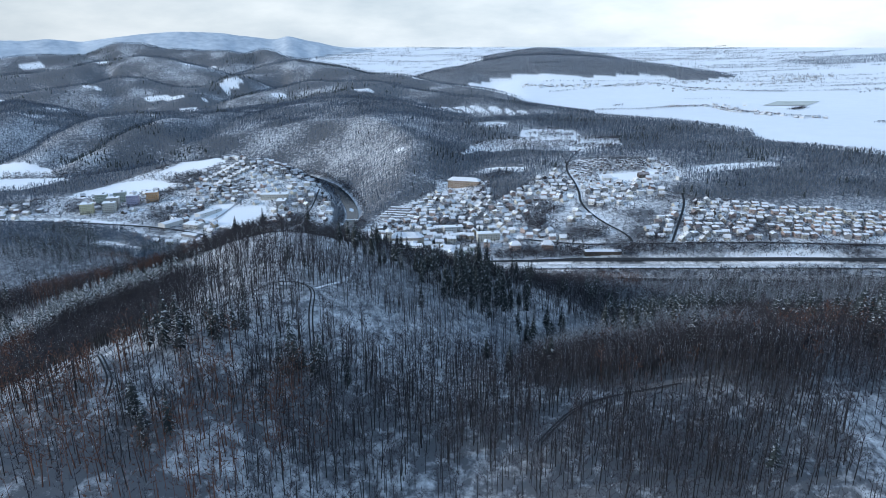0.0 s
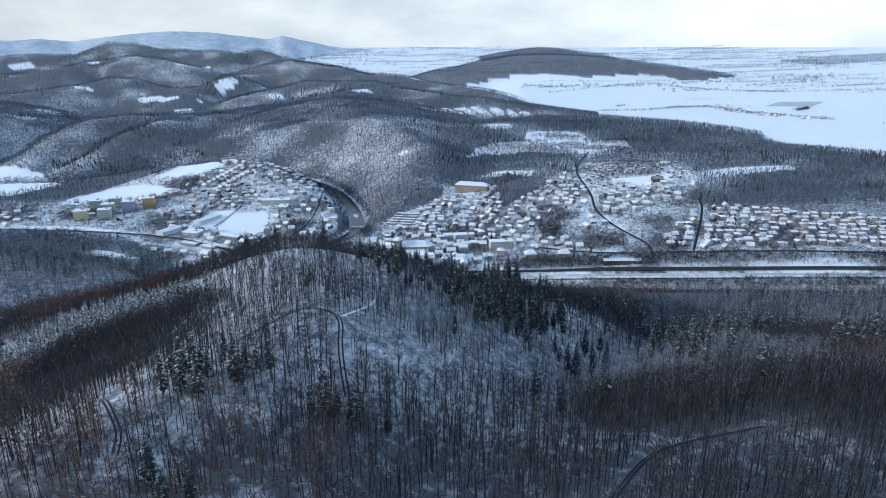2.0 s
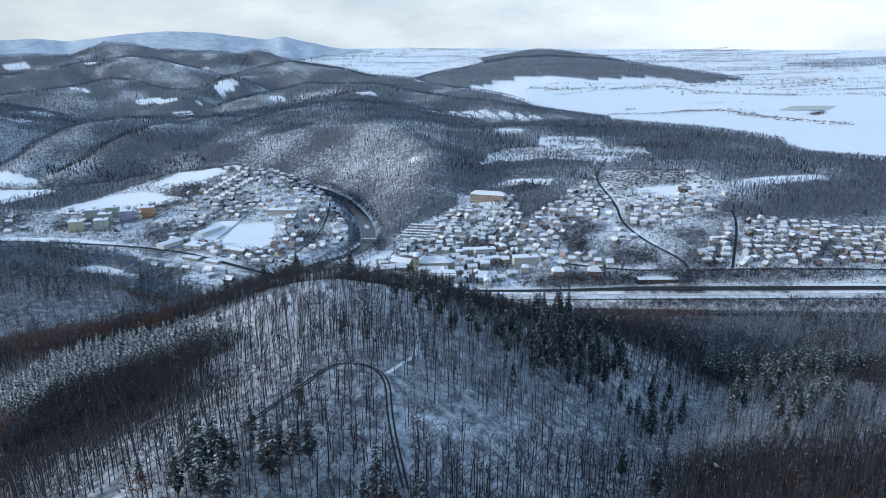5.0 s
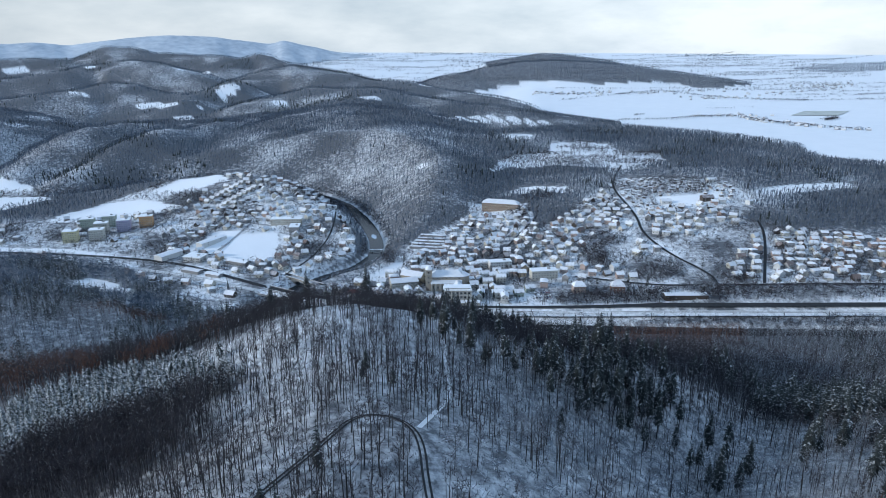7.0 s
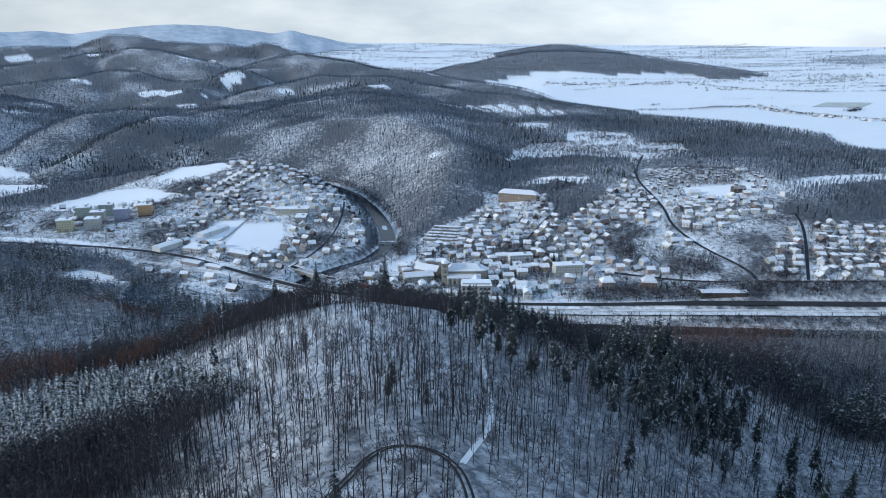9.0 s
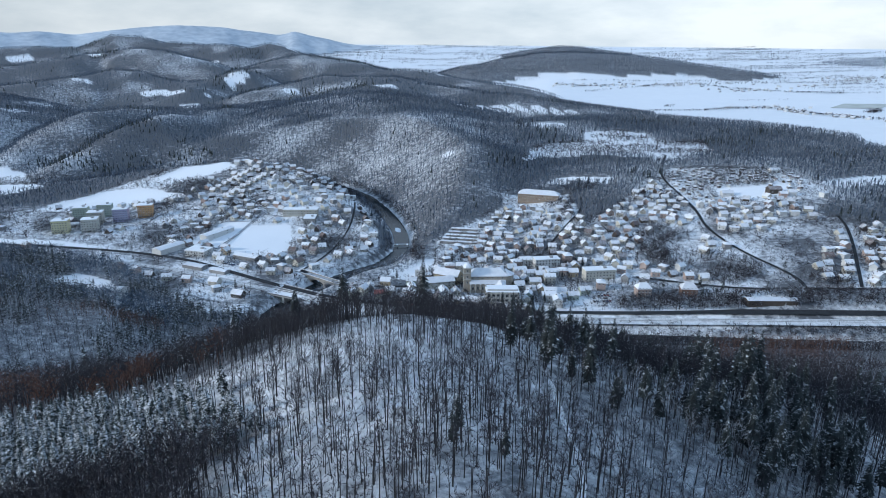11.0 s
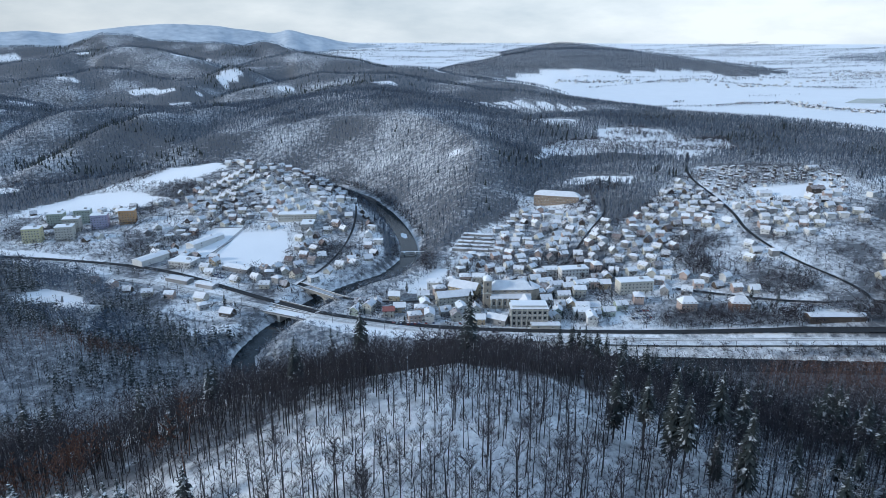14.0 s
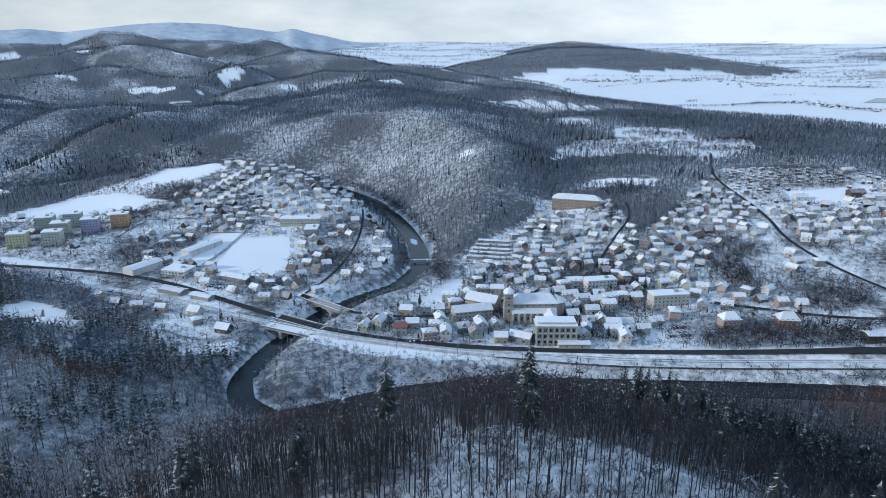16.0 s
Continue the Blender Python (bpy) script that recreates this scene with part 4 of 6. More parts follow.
def far_forest():
    rng = np.random.default_rng(17)
    # the hills across the river
    x, y = scatter(-1700, 1000, 1000, 2150, 5.2, rng)
    keep = (woods(x, y) > 0) & (rng.uniform(0, 1, x.shape) > 0.08 * open_face(x, y))
    x, y = x[keep], y[keep]
    con = rng.uniform(0, 1, x.shape) < np.where(rough(x, y, 110, 61, 3) > 0.75, 0.3, 0.004)
    frosted = ~con & (rng.uniform(0, 1, x.shape) < 0.2 + 0.2 * rough(x, y, 130, 62, 2) + 0.08 * open_face(x, y) + 0.12 * (x > 0))
    plain = ~con & ~frosted
    tall = rng.uniform(8, 14, x.shape)
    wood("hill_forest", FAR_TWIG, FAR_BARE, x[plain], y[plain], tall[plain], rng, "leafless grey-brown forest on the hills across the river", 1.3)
    wood("frosted_hill_forest", FROST, FAR_BARE, x[frosted], y[frosted], tall[frosted], rng, "frost-whitened leafless forest on the hillsides", 1.2)
    wood("hill_spruces", NEEDLE_DARK, FAR_SPRUCE, x[con], y[con], tall[con] * 0.85, rng, "dark spruce stands on the hills across the river")
    # the closer woods east of the spur
    x, y = scatter(-20, 1000, 940, 1800, 6.6, rng)
    keep = woods(x, y) > 0
    x, y = x[keep], y[keep]
    con = rng.uniform(0, 1, x.shape) < np.where(rough(x, y, 90, 68, 2) > 0.5, 0.16, 0.004)
    tall = rng.uniform(9, 14, x.shape)
    pale_wood = ~con & (rng.uniform(0, 1, x.shape) < 0.42 + 0.35 * rough(x, y, 90, 69, 2))
    bare = ~con & ~pale_wood
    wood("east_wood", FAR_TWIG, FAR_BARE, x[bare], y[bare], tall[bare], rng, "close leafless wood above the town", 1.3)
    wood("frosted_east_wood", FROST, FAR_BARE, x[pale_wood], y[pale_wood], tall[pale_wood], rng, "frosted trees in the wood above the town", 1.2)
    wood("east_spruces", NEEDLE, FAR_SPRUCE, x[con], y[con], tall[con], rng, "dark spruces in the wood above the town")
    # beyond, to the high ridges
    x, y = scatter(-2600, 500, 2150, 4000, 9.5, rng)
    keep = ((woods(x, y) > 0) & (rng.uniform(0, 1, x.shape) < 0.95)) | (~inside(x, y, PLAIN_EDGE) & (rng.uniform(0, 1, x.shape) < 0.22))
    x, y = x[keep], y[keep]
    con = rng.uniform(0, 1, x.shape) < np.where(rough(x, y, 200, 63, 3) > 0.6, 0.4, 0.02)
    tall = rng.uniform(8, 13, x.shape)
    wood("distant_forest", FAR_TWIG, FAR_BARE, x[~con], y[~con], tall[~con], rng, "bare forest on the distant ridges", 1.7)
    wood("distant_spruces", NEEDLE_DARK, FAR_SPRUCE, x[con], y[con], tall[con], rng, "dark spruce forest on the distant ridges", 1.1)
    # middle ground this side of the river, and its banks
    x, y = scatter(-1100, 900, 700, 1010, 4.6, rng)
    d, w = near_line(x, y, RIVER)
    keep = (woods(x, y) > 0) & ((y > 720) | ((x > -248) & (x < -120) & (d > w)))  
    x, y = x[keep], y[keep]
    con = rng.uniform(0, 1, x.shape) < np.where((rough(x, y, 60, 66, 2) > 0.2) & (x < -260), 0.6, 0.05)
    tall = rng.uniform(8, 15, x.shape) * np.where(x > -260, 0.6, 1.1)
    frosted = ~con & (rng.uniform(0, 1, x.shape) < np.where(x > -262, 0.35, 0.5))
    bare = ~con & ~frosted
    # the banks upstream
    bx, by = scatter(-900, 520, 700, 1460, 4.4, rng)
    d, w = near_line(bx, by, RIVER)
    keep = (d > w * 1.1) & (d < w * 2.0) & (rng.uniform(0, 1, bx.shape) < 0.8)
    bx, by = bx[keep], by[keep]
    gx, gy = scatter(20, 390, 1250, 1545, 5.5, rng)
    keep = inside(gx, gy, CLEARINGS[0]) & ((rough(gx, gy * 1.6, 60, 97, 2) > 0.05) | (rng.uniform(0, 1, gx.shape) < 0.12))
    bx, by = np.append(bx, gx[keep]), np.append(by, gy[keep])
    wood("bank_trees", TWIG, GARDEN, bx, by, rng.uniform(3, 8, bx.shape) + 4 * (by > 1120), rng, "leafless trees along the river bank and on open slopes", 1.1)
    wood("riverside_trees", FAR_TWIG, GARDEN, x[bare], y[bare], tall[bare], rng, "leafless trees along the river and the lower slopes")
    wood("frosted_riverside_trees", FROST, GARDEN, x[frosted], y[frosted], tall[frosted], rng, "frosted leafless trees and brush along the river")
    wood("lower_spruces", NEEDLE, LOW_SPRUCE, x[con], y[con], tall[con] * 1.1, rng, "snow-dusted spruces on the lower slope beside the farm")


far_forest()

# ---- roads ----
MAIN_ROAD = [(-760, 985), (-547, 967), (-427, 943), (-365, 918), (-301, 874), (-235, 830), (-176, 803), (-114, 787), (-35, 780), (81, 773), (183, 769), (420, 762), (620, 756), (760, 750)]
TOWN_ROAD = [(238, 800), (241, 827), (212, 887), (201, 955), (211, 1010), (210, 1146), (240, 1240), (275, 1330)]
UPPER_ROAD = [(640, 782), (420, 790), (293, 796), (236, 803), (174, 810), (96, 849)]
ROADS = [(MAIN_ROAD, 6.4), (TOWN_ROAD, 3.5), (UPPER_ROAD, 4.0), ([(287, 800), (343, 920), (353, 965)], 3.2), ([(15, 924), (57, 1006), (81, 1042), (90, 1100)], 2.8),
         ([(-240, 885), (-218, 952), (-206, 1060), (-217, 1150)], 2.5), ([(-194, 850), (-240, 887)], 6), ([(-194, 850), (-130, 835), (-60, 880), (15, 924)], 4)]
for line, width in ROADS:
    strip("road", line, width, ASPHALT, 0.45, "wet dark asphalt road cleared of snow", "road")
LANES = [[(-120, 800), (-90, 815), (-66, 812)], [(22, 788), (26, 808), (14, 830), (20, 858), (52, 872)], [(-20, 868), (40, 880), (100, 880), (150, 840)], [(110, 830), (120, 880), (112, 960), (118, 1020)],
         [(150, 985), (146, 920), (140, 880)], [(212, 930), (270, 945), (330, 965)], [(212, 975), (280, 990), (350, 1010)], [(250, 812), (300, 870), (335, 925)], [(345, 850), (450, 838), (600, 822)], [(352, 890), (450, 876), (600, 858)],
         [(-60, 905), (-30, 960), (-20, 1040)], [(-20, 960), (60, 1000)], [(-300, 1070), (-400, 1110), (-470, 1118), (-600, 1110)], [(-420, 960), (-480, 1040), (-470, 1100)], [(-240, 900), (-300, 905), (-345, 930)], [(-205, 1020), (-240, 1100), (-300, 1180), (-360, 1240)],
         [(-455, 905), (-370, 880), (-320, 838), (-280, 828)], [(-330, 815), (-300, 795), (-270, 800)]]
for line in LANES:
    strip("lane", line, 2.6, SLUSH, 0.4, "narrow slushy lane between snowy gardens", "lane")
for line in TRACKS:
    for side in (-0.9, 0.9):
        strip("track", [(a + side, b) for a, b in line], 0.75, ASPHALT, 0.35, "dark wheel rut of a forest track in the snow", "track")
strip("path", [(-70, 343), (-57, 380), (-60, 428)], 1.9, SNOW, 0.12, "snow-covered path through the forest", "path")

# ---- buildings ----
WALLS = [material(n, d, l, 2.5, 0.85, 0.3, each=0.25) for n, d, l in (
    ("cream_plaster", (0.40, 0.38, 0.33), (0.56, 0.54, 0.47)), ("ochre_plaster", (0.34, 0.28, 0.19), (0.46, 0.38, 0.26)),
    ("grey_plaster", (0.20, 0.20, 0.20), (0.33, 0.33, 0.33)), ("pale_green_plaster", (0.33, 0.38, 0.31), (0.44, 0.49, 0.41)),
    ("rose_plaster", (0.34, 0.26, 0.23), (0.45, 0.36, 0.32)), ("white_plaster", (0.50, 0.50, 0.49), (0.66, 0.66, 0.64)),
    ("red_brick", (0.13, 0.08, 0.065), (0.21, 0.13, 0.105)), ("brown_boards", (0.055, 0.045, 0.038), (0.10, 0.08, 0.066)))]
YELLOW, LILAC, ORANGE = [material(n, d, l, 2.5, 0.85, 0.3) for n, d, l in (
    ("pale_yellow_plaster", (0.50, 0.46, 0.28), (0.62, 0.57, 0.36)), ("lilac_plaster", (0.33, 0.31, 0.44), (0.43, 0.41, 0.54)), ("orange_plaster", (0.50, 0.28, 0.12), (0.62, 0.36, 0.17)))]
CREAM, OCHRE, GREY, GREEN, ROSE, WHITE, BRICK, BOARDS = WALLS
SNOW_ROOF = material("snow_covered_tiles", (0.62, 0.63, 0.66), (0.82, 0.83, 0.85), 4, 0.75, 0.6, 0.3, 0.1, each=0.3)
BARE_ROOF = material("thinly_snowed_tiles", (0.16, 0.12, 0.11), (0.66, 0.68, 0.71), 2.4, 0.8, 0.5, each=0.5)
RED_ROOF = material("red_tiles", (0.20, 0.06, 0.055), (0.34, 0.14, 0.125), 2, 0.8, 0.4)
GLASS = material("window_glass", (0.015, 0.018, 0.022), (0.04, 0.045, 0.05), 2, 0.12)
TRIM = material("pale_window_frame", (0.52, 0.52, 0.50), (0.68, 0.68, 0.66), 1, 0.6)
SANDSTONE = material("grey_beige_church_wall", (0.27, 0.24, 0.20), (0.40, 0.36, 0.30), 3, 0.9, 0.4)
STONE = material("weathered_stone", (0.20, 0.19, 0.17), (0.36, 0.34, 0.31), 2, 0.9, 0.3, 0.3, 0.05)
CONCRETE = material("weathered_concrete", (0.30, 0.30, 0.30), (0.44, 0.44, 0.43), 3, 0.85, 0.4)
STEEL = material("galvanised_steel", (0.20, 0.21, 0.22), (0.34, 0.35, 0.36), 1, 0.5, 0.2, metal=0.8)
RAIL = material("rail_steel", (0.05, 0.045, 0.042), (0.11, 0.10, 0.095), 2, 0.5, 0.2)


def boxes(name, parts, mats):
    """One mesh out of boxes (centre x, y, bottom z, size x, y, z, material slot)."""
    verts, faces, slots = [], [], []
    for cx, cy, z, sx, sy, sz, slot in parts:
        n = len(verts)
        verts += [(cx + sx / 2 * a, cy + sy / 2 * b, z + sz * c) for c in (0, 1) for a, b in ((-1, -1), (1, -1), (1, 1), (-1, 1))]
        faces += [[n + i for i in f] for f in ((3, 2, 1, 0), (4, 5, 6, 7), (0, 1, 5, 4), (1, 2, 6, 5), (2, 3, 7, 6), (3, 0, 4, 7))]
        slots += [slot] * 6
    return shape(name, verts, faces, mats, slots)


def shape(name, verts, faces, mats, slots=None):
    me = bpy.data.meshes.new(name)
    me.from_pydata([tuple(v) for v in verts], [], faces)
    for m in mats:
        me.materials.append(m)
    if slots:
        me.polygons.foreach_set("material_index", slots)
    me.update()
    return me


def part(name, me, parent, label="", at=(0, 0, 0), turn=0.0):
    ob = new(name, me)
    ob.parent = parent
    ob.matrix_basis = pose(*at, 0, 0, turn)
    return tagged(ob, label)


def gable_walls(name, l, w, e, ridge_z, mat):
    """Walls with two pointed ends; the ridge runs along x."""
    v = [(-l / 2, -w / 2, -2.5), (l / 2, -w / 2, -2.5), (l / 2, w / 2, -2.5), (-l / 2, w / 2, -2.5),
         (-l / 2, -w / 2, e), (l / 2, -w / 2, e), (l / 2, w / 2, e), (-l / 2, w / 2, e), (-l / 2, 0, ridge_z), (l / 2, 0, ridge_z)]
    f = [(0, 1, 5, 4), (2, 3, 7, 6), (1, 2, 6, 9, 5), (3, 0, 4, 8, 7), (4, 5, 9, 8), (6, 7, 8, 9)]
    return shape(name, v, f, [mat])


def gable_roof(name, l, w, e, ridge_z, mat, over=0.6, thick=0.35, hip=0.0):
    """A roof of two slopes (hipped ends if hip is set), with thickness and eaves, and a rounded snow cover."""
    s = (ridge_z - e) / (w / 2)
    lo, x, r = e - over * s, l / 2 + over, l / 2 + over - hip
    y = w / 2 + over
    v = []
    for up in (0.05, thick):
        v += [(-x, -y, lo + up), (x, -y, lo + up), (x, y, lo + up), (-x, y, lo + up), (-r, 0, ridge_z + up), (r, 0, ridge_z + up)]
    f = [(6, 7, 11, 10), (8, 9, 10, 11), (7, 8, 11), (9, 6, 10), (1, 0, 4, 5), (3, 2, 5, 4), (2, 1, 5), (0, 3, 4),
         (0, 1, 7, 6), (1, 2, 8, 7), (2, 3, 9, 8), (3, 0, 6, 9)]
    if hip == 0:
        f = [(6, 7, 11, 10), (8, 9, 10, 11), (1, 0, 4, 5), (3, 2, 5, 4), (0, 1, 7, 6), (2, 3, 9, 8), (1, 5, 11, 7), (5, 2, 8, 11), (4, 0, 6, 10), (3, 4, 10, 9)]
    return shape(name, v, f, [mat])


def window_mesh(w, h):
    """A window in a wall that faces -y: frame with a bar, pane set back in it, and a snowy sill."""
    return boxes("window", [(0, -0.02, 0, w, 0.1, h, 1), (0, -0.05, 0.09, w - 0.22, 0.1, h - 0.18, 0), (0, -0.075, 0.09, 0.07, 0.1, h - 0.18, 1), (0, -0.14, -0.1, w + 0.2, 0.26, 0.1, 2)], [GLASS, TRIM, SNOW])


WINDOW, TALL_WINDOW, SMALL_WINDOW = window_mesh(1.3, 1.5), window_mesh(1.5, 3.4), window_mesh(0.9, 0.9)
CHIMNEY = boxes("chimney", [(0, 0, -1.2, 0.7, 0.9, 2.6, 0), (0, 0, 1.4, 0.85, 1.05, 0.2, 1)], [BRICK, SNOW])
DOOR = boxes("door", [(0, -0.03, 0, 1.15, 0.12, 2.15, 0), (0, -0.07, 0.1, 0.95, 0.1, 1.95, 1)], [TRIM, BOARDS])


def house(l, w, e, pitch, wall, roof, windows=2, hip=0.0, dormer=False, name="house", label="", group="", floor_step=2.9):
    """A house on the origin, its ridge along x and its front to -y."""
    rz = e + math.tan(radians(pitch)) * w / 2
    thing = tagged(new(name), label, "house" if name == "house" else "building", group)
    if hip:
        part("wall", boxes("wall", [(0, 0, -2.5, l, w, e + 2.5, 0)], [wall]), thing)
    else:
        part("wall", gable_walls("wall", l, w, e, rz, wall), thing)
    part("roof", gable_roof("roof", l, w, e, rz, roof, hip=hip), thing, "snow-covered pitched roof")
    if l > 7:
        part("chimney", CHIMNEY, thing, at=(l * 0.22, w * 0.12, rz - math.tan(radians(pitch)) * w * 0.12))
    floors = max(1, int(round(e / floor_step)))
    if windows:
        for k in range(floors):
            z = 0.95 + k * floor_step
            n = max(2, int(l / 3.2)) if windows > 1 else 2
            for i in range(n):
                x = (i + 0.5) / n * l - l / 2
                if k == 0 and i == n // 2 and windows > 1:
                    part("door", DOOR, thing, at=(x, -w / 2, 0))
                else:
                    part("window", WINDOW, thing, at=(x, -w / 2, z))
        if windows > 1:
            for i in (-1, 1):
                part("window", WINDOW, thing, at=(l / 2, i * w * 0.22, e - 2.0), turn=90)
                part("window", WINDOW, thing, at=(-l / 2, i * w * 0.22, e - 2.0), turn=-90)
    if dormer:
        part("dormer", gable_walls("dormer", 2.6, 2.2, 1.6, 2.5, wall), thing, at=(0, -w * 0.3, e + 0.4), turn=90)
        part("dormer_roof", gable_roof("dormer_roof", 2.8, 2.4, 1.6, 2.5, roof, 0.3, 0.3), thing, at=(0, -w * 0.3, e + 0.4), turn=90)
    return thing


PLACED = []  # what already stands, as (x, y, radius)
KEEP_OPEN = []  # parks, yards and sports grounds where no house stands


class Kit:
    """Prototypes of one sort of building, copied as they are needed."""

    def __init__(self, makers):
        self.makers, self.made = makers, {}

    def put(self, k, x, y, turn, rise=0.0):
        m = pose(x, y, float(height(x, y)) + rise, 0, 0, turn)
        if k in self.made:
            return copy_thing(self.made[k], m)
        self.made[k] = self.makers[k]()
        self.made[k].matrix_basis = m
        return self.made[k]

    def arrays(self, k):
        """The faces of a prototype by material, with the corners they stand on."""
        out = []
        for ob in self.made[k].children:
            me = ob.data
            co = np.empty(len(me.vertices) * 3)
            me.vertices.foreach_get("co", co)
            m = np.array(ob.matrix_basis)
            co = co.reshape(-1, 3) @ m[:3, :3].T + m[:3, 3]
            by = {}
            for p in me.polygons:
                by.setdefault(me.materials[p.material_index].name, []).append(list(p.vertices))
            out.append((co, by))
        return out


def joined_houses(spots, label):
    """Houses too far off to be told apart singly, joined into one object for each kind of surface."""
    heap = {}
    for kit, k, x, y, turn in spots:
        m = np.array(pose(x, y, float(height(x, y)), 0, 0, turn))
        for co, by in [q for q in kit.arrays(k) if "window_glass" not in q[1] or y < 960]:
            w = co @ m[:3, :3].T + m[:3, 3]
            for name, faces in by.items():
                v, f = heap.setdefault(name, ([], []))
                used = sorted({i for q in faces for i in q})
                at = {i: len(v) + n for n, i in enumerate(used)}
                v.extend(w[i] for i in used)
                f.extend([at[i] for i in q] for q in faces)
    for name, (v, f) in heap.items():
        tagged(new("distant_houses", shape("distant_houses", v, f, [bpy.data.materials[name]])), label, "houses", kind="stuff")


def maker(l, w, e, *a, **k):
    return lambda: house(l * 0.92, w * 0.88, e * 0.9, *a, **k)


OLD = "houses of the old town"
old_town = Kit([
    maker(11.5, 8.5, 8.3, 34, CREAM, SNOW_ROOF, 2, label="cream plastered three-storey town house with a snowy roof", group=OLD, floor_step=2.85),
    maker(10, 8.2, 5.8, 38, OCHRE, SNOW_ROOF, 2, label="ochre plastered town house with a snow-covered gable roof", group=OLD),
    maker(13.5, 8.6, 8.2, 30, WHITE, SNOW_ROOF, 2, label="long whitewashed town house under a snowy roof", group=OLD),
    maker(9.5, 8, 5.6, 42, GREY, BARE_ROOF, 2, dormer=True, label="grey town house with a dormer and thin snow on its tiles", group=OLD),
    maker(11, 8.8, 8.2, 26, ROSE, SNOW_ROOF, 2, hip=4.0, label="rose plastered town house with a hipped snowy roof", group=OLD),
    maker(10.5, 8, 5.6, 36, GREEN, SNOW_ROOF, 2, label="pale green town house with a snow-covered roof", group=OLD),
    maker(10, 9, 5.9, 40, CREAM, BARE_ROOF, 2, label="cream house with tiles showing through thin snow", group=OLD)])
NEW = "family houses on the slopes"
suburb = Kit([
    maker(8.8, 7.6, 5.2, 38, WHITE, SNOW_ROOF, 1, label="white family house with a snow-covered gable roof", group=NEW),
    maker(9.2, 7.4, 3.2, 45, CREAM, SNOW_ROOF, 1, label="cream family house with a steep snowy roof", group=NEW, floor_step=3.2),
    maker(8.6, 8, 5.6, 20, GREY, SNOW_ROOF, 1, hip=3.5, label="square grey house with a low hipped snowy roof", group=NEW),
    maker(9.6, 7.8, 5.0, 34, CREAM, SNOW_ROOF, 1, label="cream family house in a snowy garden", group=NEW),
    maker(8, 7, 3.0, 46, BOARDS, BARE_ROOF, 1, label="brown boarded house with snow-streaked steep roof", group=NEW, floor_step=3.0),
    maker(8.6, 7.8, 5.3, 32, ROSE, SNOW_ROOF, 1, label="rose family house under snow", group=NEW),
    maker(9.8, 8, 5.5, 12, WHITE, SNOW_ROOF, 1, label="white flat-roofed house with thick snow on top", group=NEW),
    maker(9, 7.8, 5.0, 40, GREY, BARE_ROOF, 1, label="grey house with dark tiles and patchy snow", group=NEW)])
SHEDS = "garden sheds"
sheds = Kit([maker(4.5, 3.6, 2.4, 24, BOARDS, SNOW_ROOF, 0, name="garden_shed", label="small brown garden shed with a snowy roof", group=SHEDS),
             maker(6, 4, 2.6, 18, GREY, SNOW_ROOF, 0, name="garden_shed", label="small grey summer hut in the allotments", group=SHEDS),
             maker(5, 4, 2.3, 35, WHITE, BARE_ROOF, 0, name="garden_shed", label="small white hut with a steep patchy roof", group=SHEDS)])
ROWS = "row houses of the estate"
rows_kit = Kit([maker(8, 8.5, 5.6, 12, CREAM, SNOW_ROOF, 1, label="cream row house with an almost flat snowy roof", group=ROWS),
                maker(8.4, 8.5, 5.8, 24, GREY, SNOW_ROOF, 1, label="grey row house with an almost flat snowy roof", group=ROWS),
                maker(8, 9, 5.6, 18, ROSE, SNOW_ROOF, 1, label="rose row house with an almost flat snowy roof", group=ROWS)])
FARV = "houses of the villages on the plain"
village = Kit([maker(11, 8, 4, 34, WHITE, SNOW_ROOF, 0, label="small white village house on the snowy plain", group=FARV),
               maker(12, 8, 3.6, 36, GREY, SNOW_ROOF, 0, label="grey snow-roofed farmhouse on the snowy plain", group=FARV)])


def free(x, y, r):
    for a, b, c in PLACED + KEEP_OPEN:
        if (x - a) ** 2 + (y - b) ** 2 < (r + c) ** 2:
            return False
    X, Y = np.array([x]), np.array([y])
    for line, width in ROADS:
        if near_line(X, Y, [(*p[:2], 0) for p in line])[0][0] < width / 2 + r * 0.75:
            return False
    d, w = near_line(X, Y, RIVER)
    return d[0] > w[0] * 1.4 + r * 0.8


def reserve(x, y, r):
    PLACED.append((x, y, r))


# larger buildings first
def set_down(thing, x, y, turn=0.0, r=12.0, rise=0.0):
    thing.matrix_basis = pose(x, y, float(height(x, y)) + rise, 0, 0, turn)
    reserve(x, y, r)
    return thing


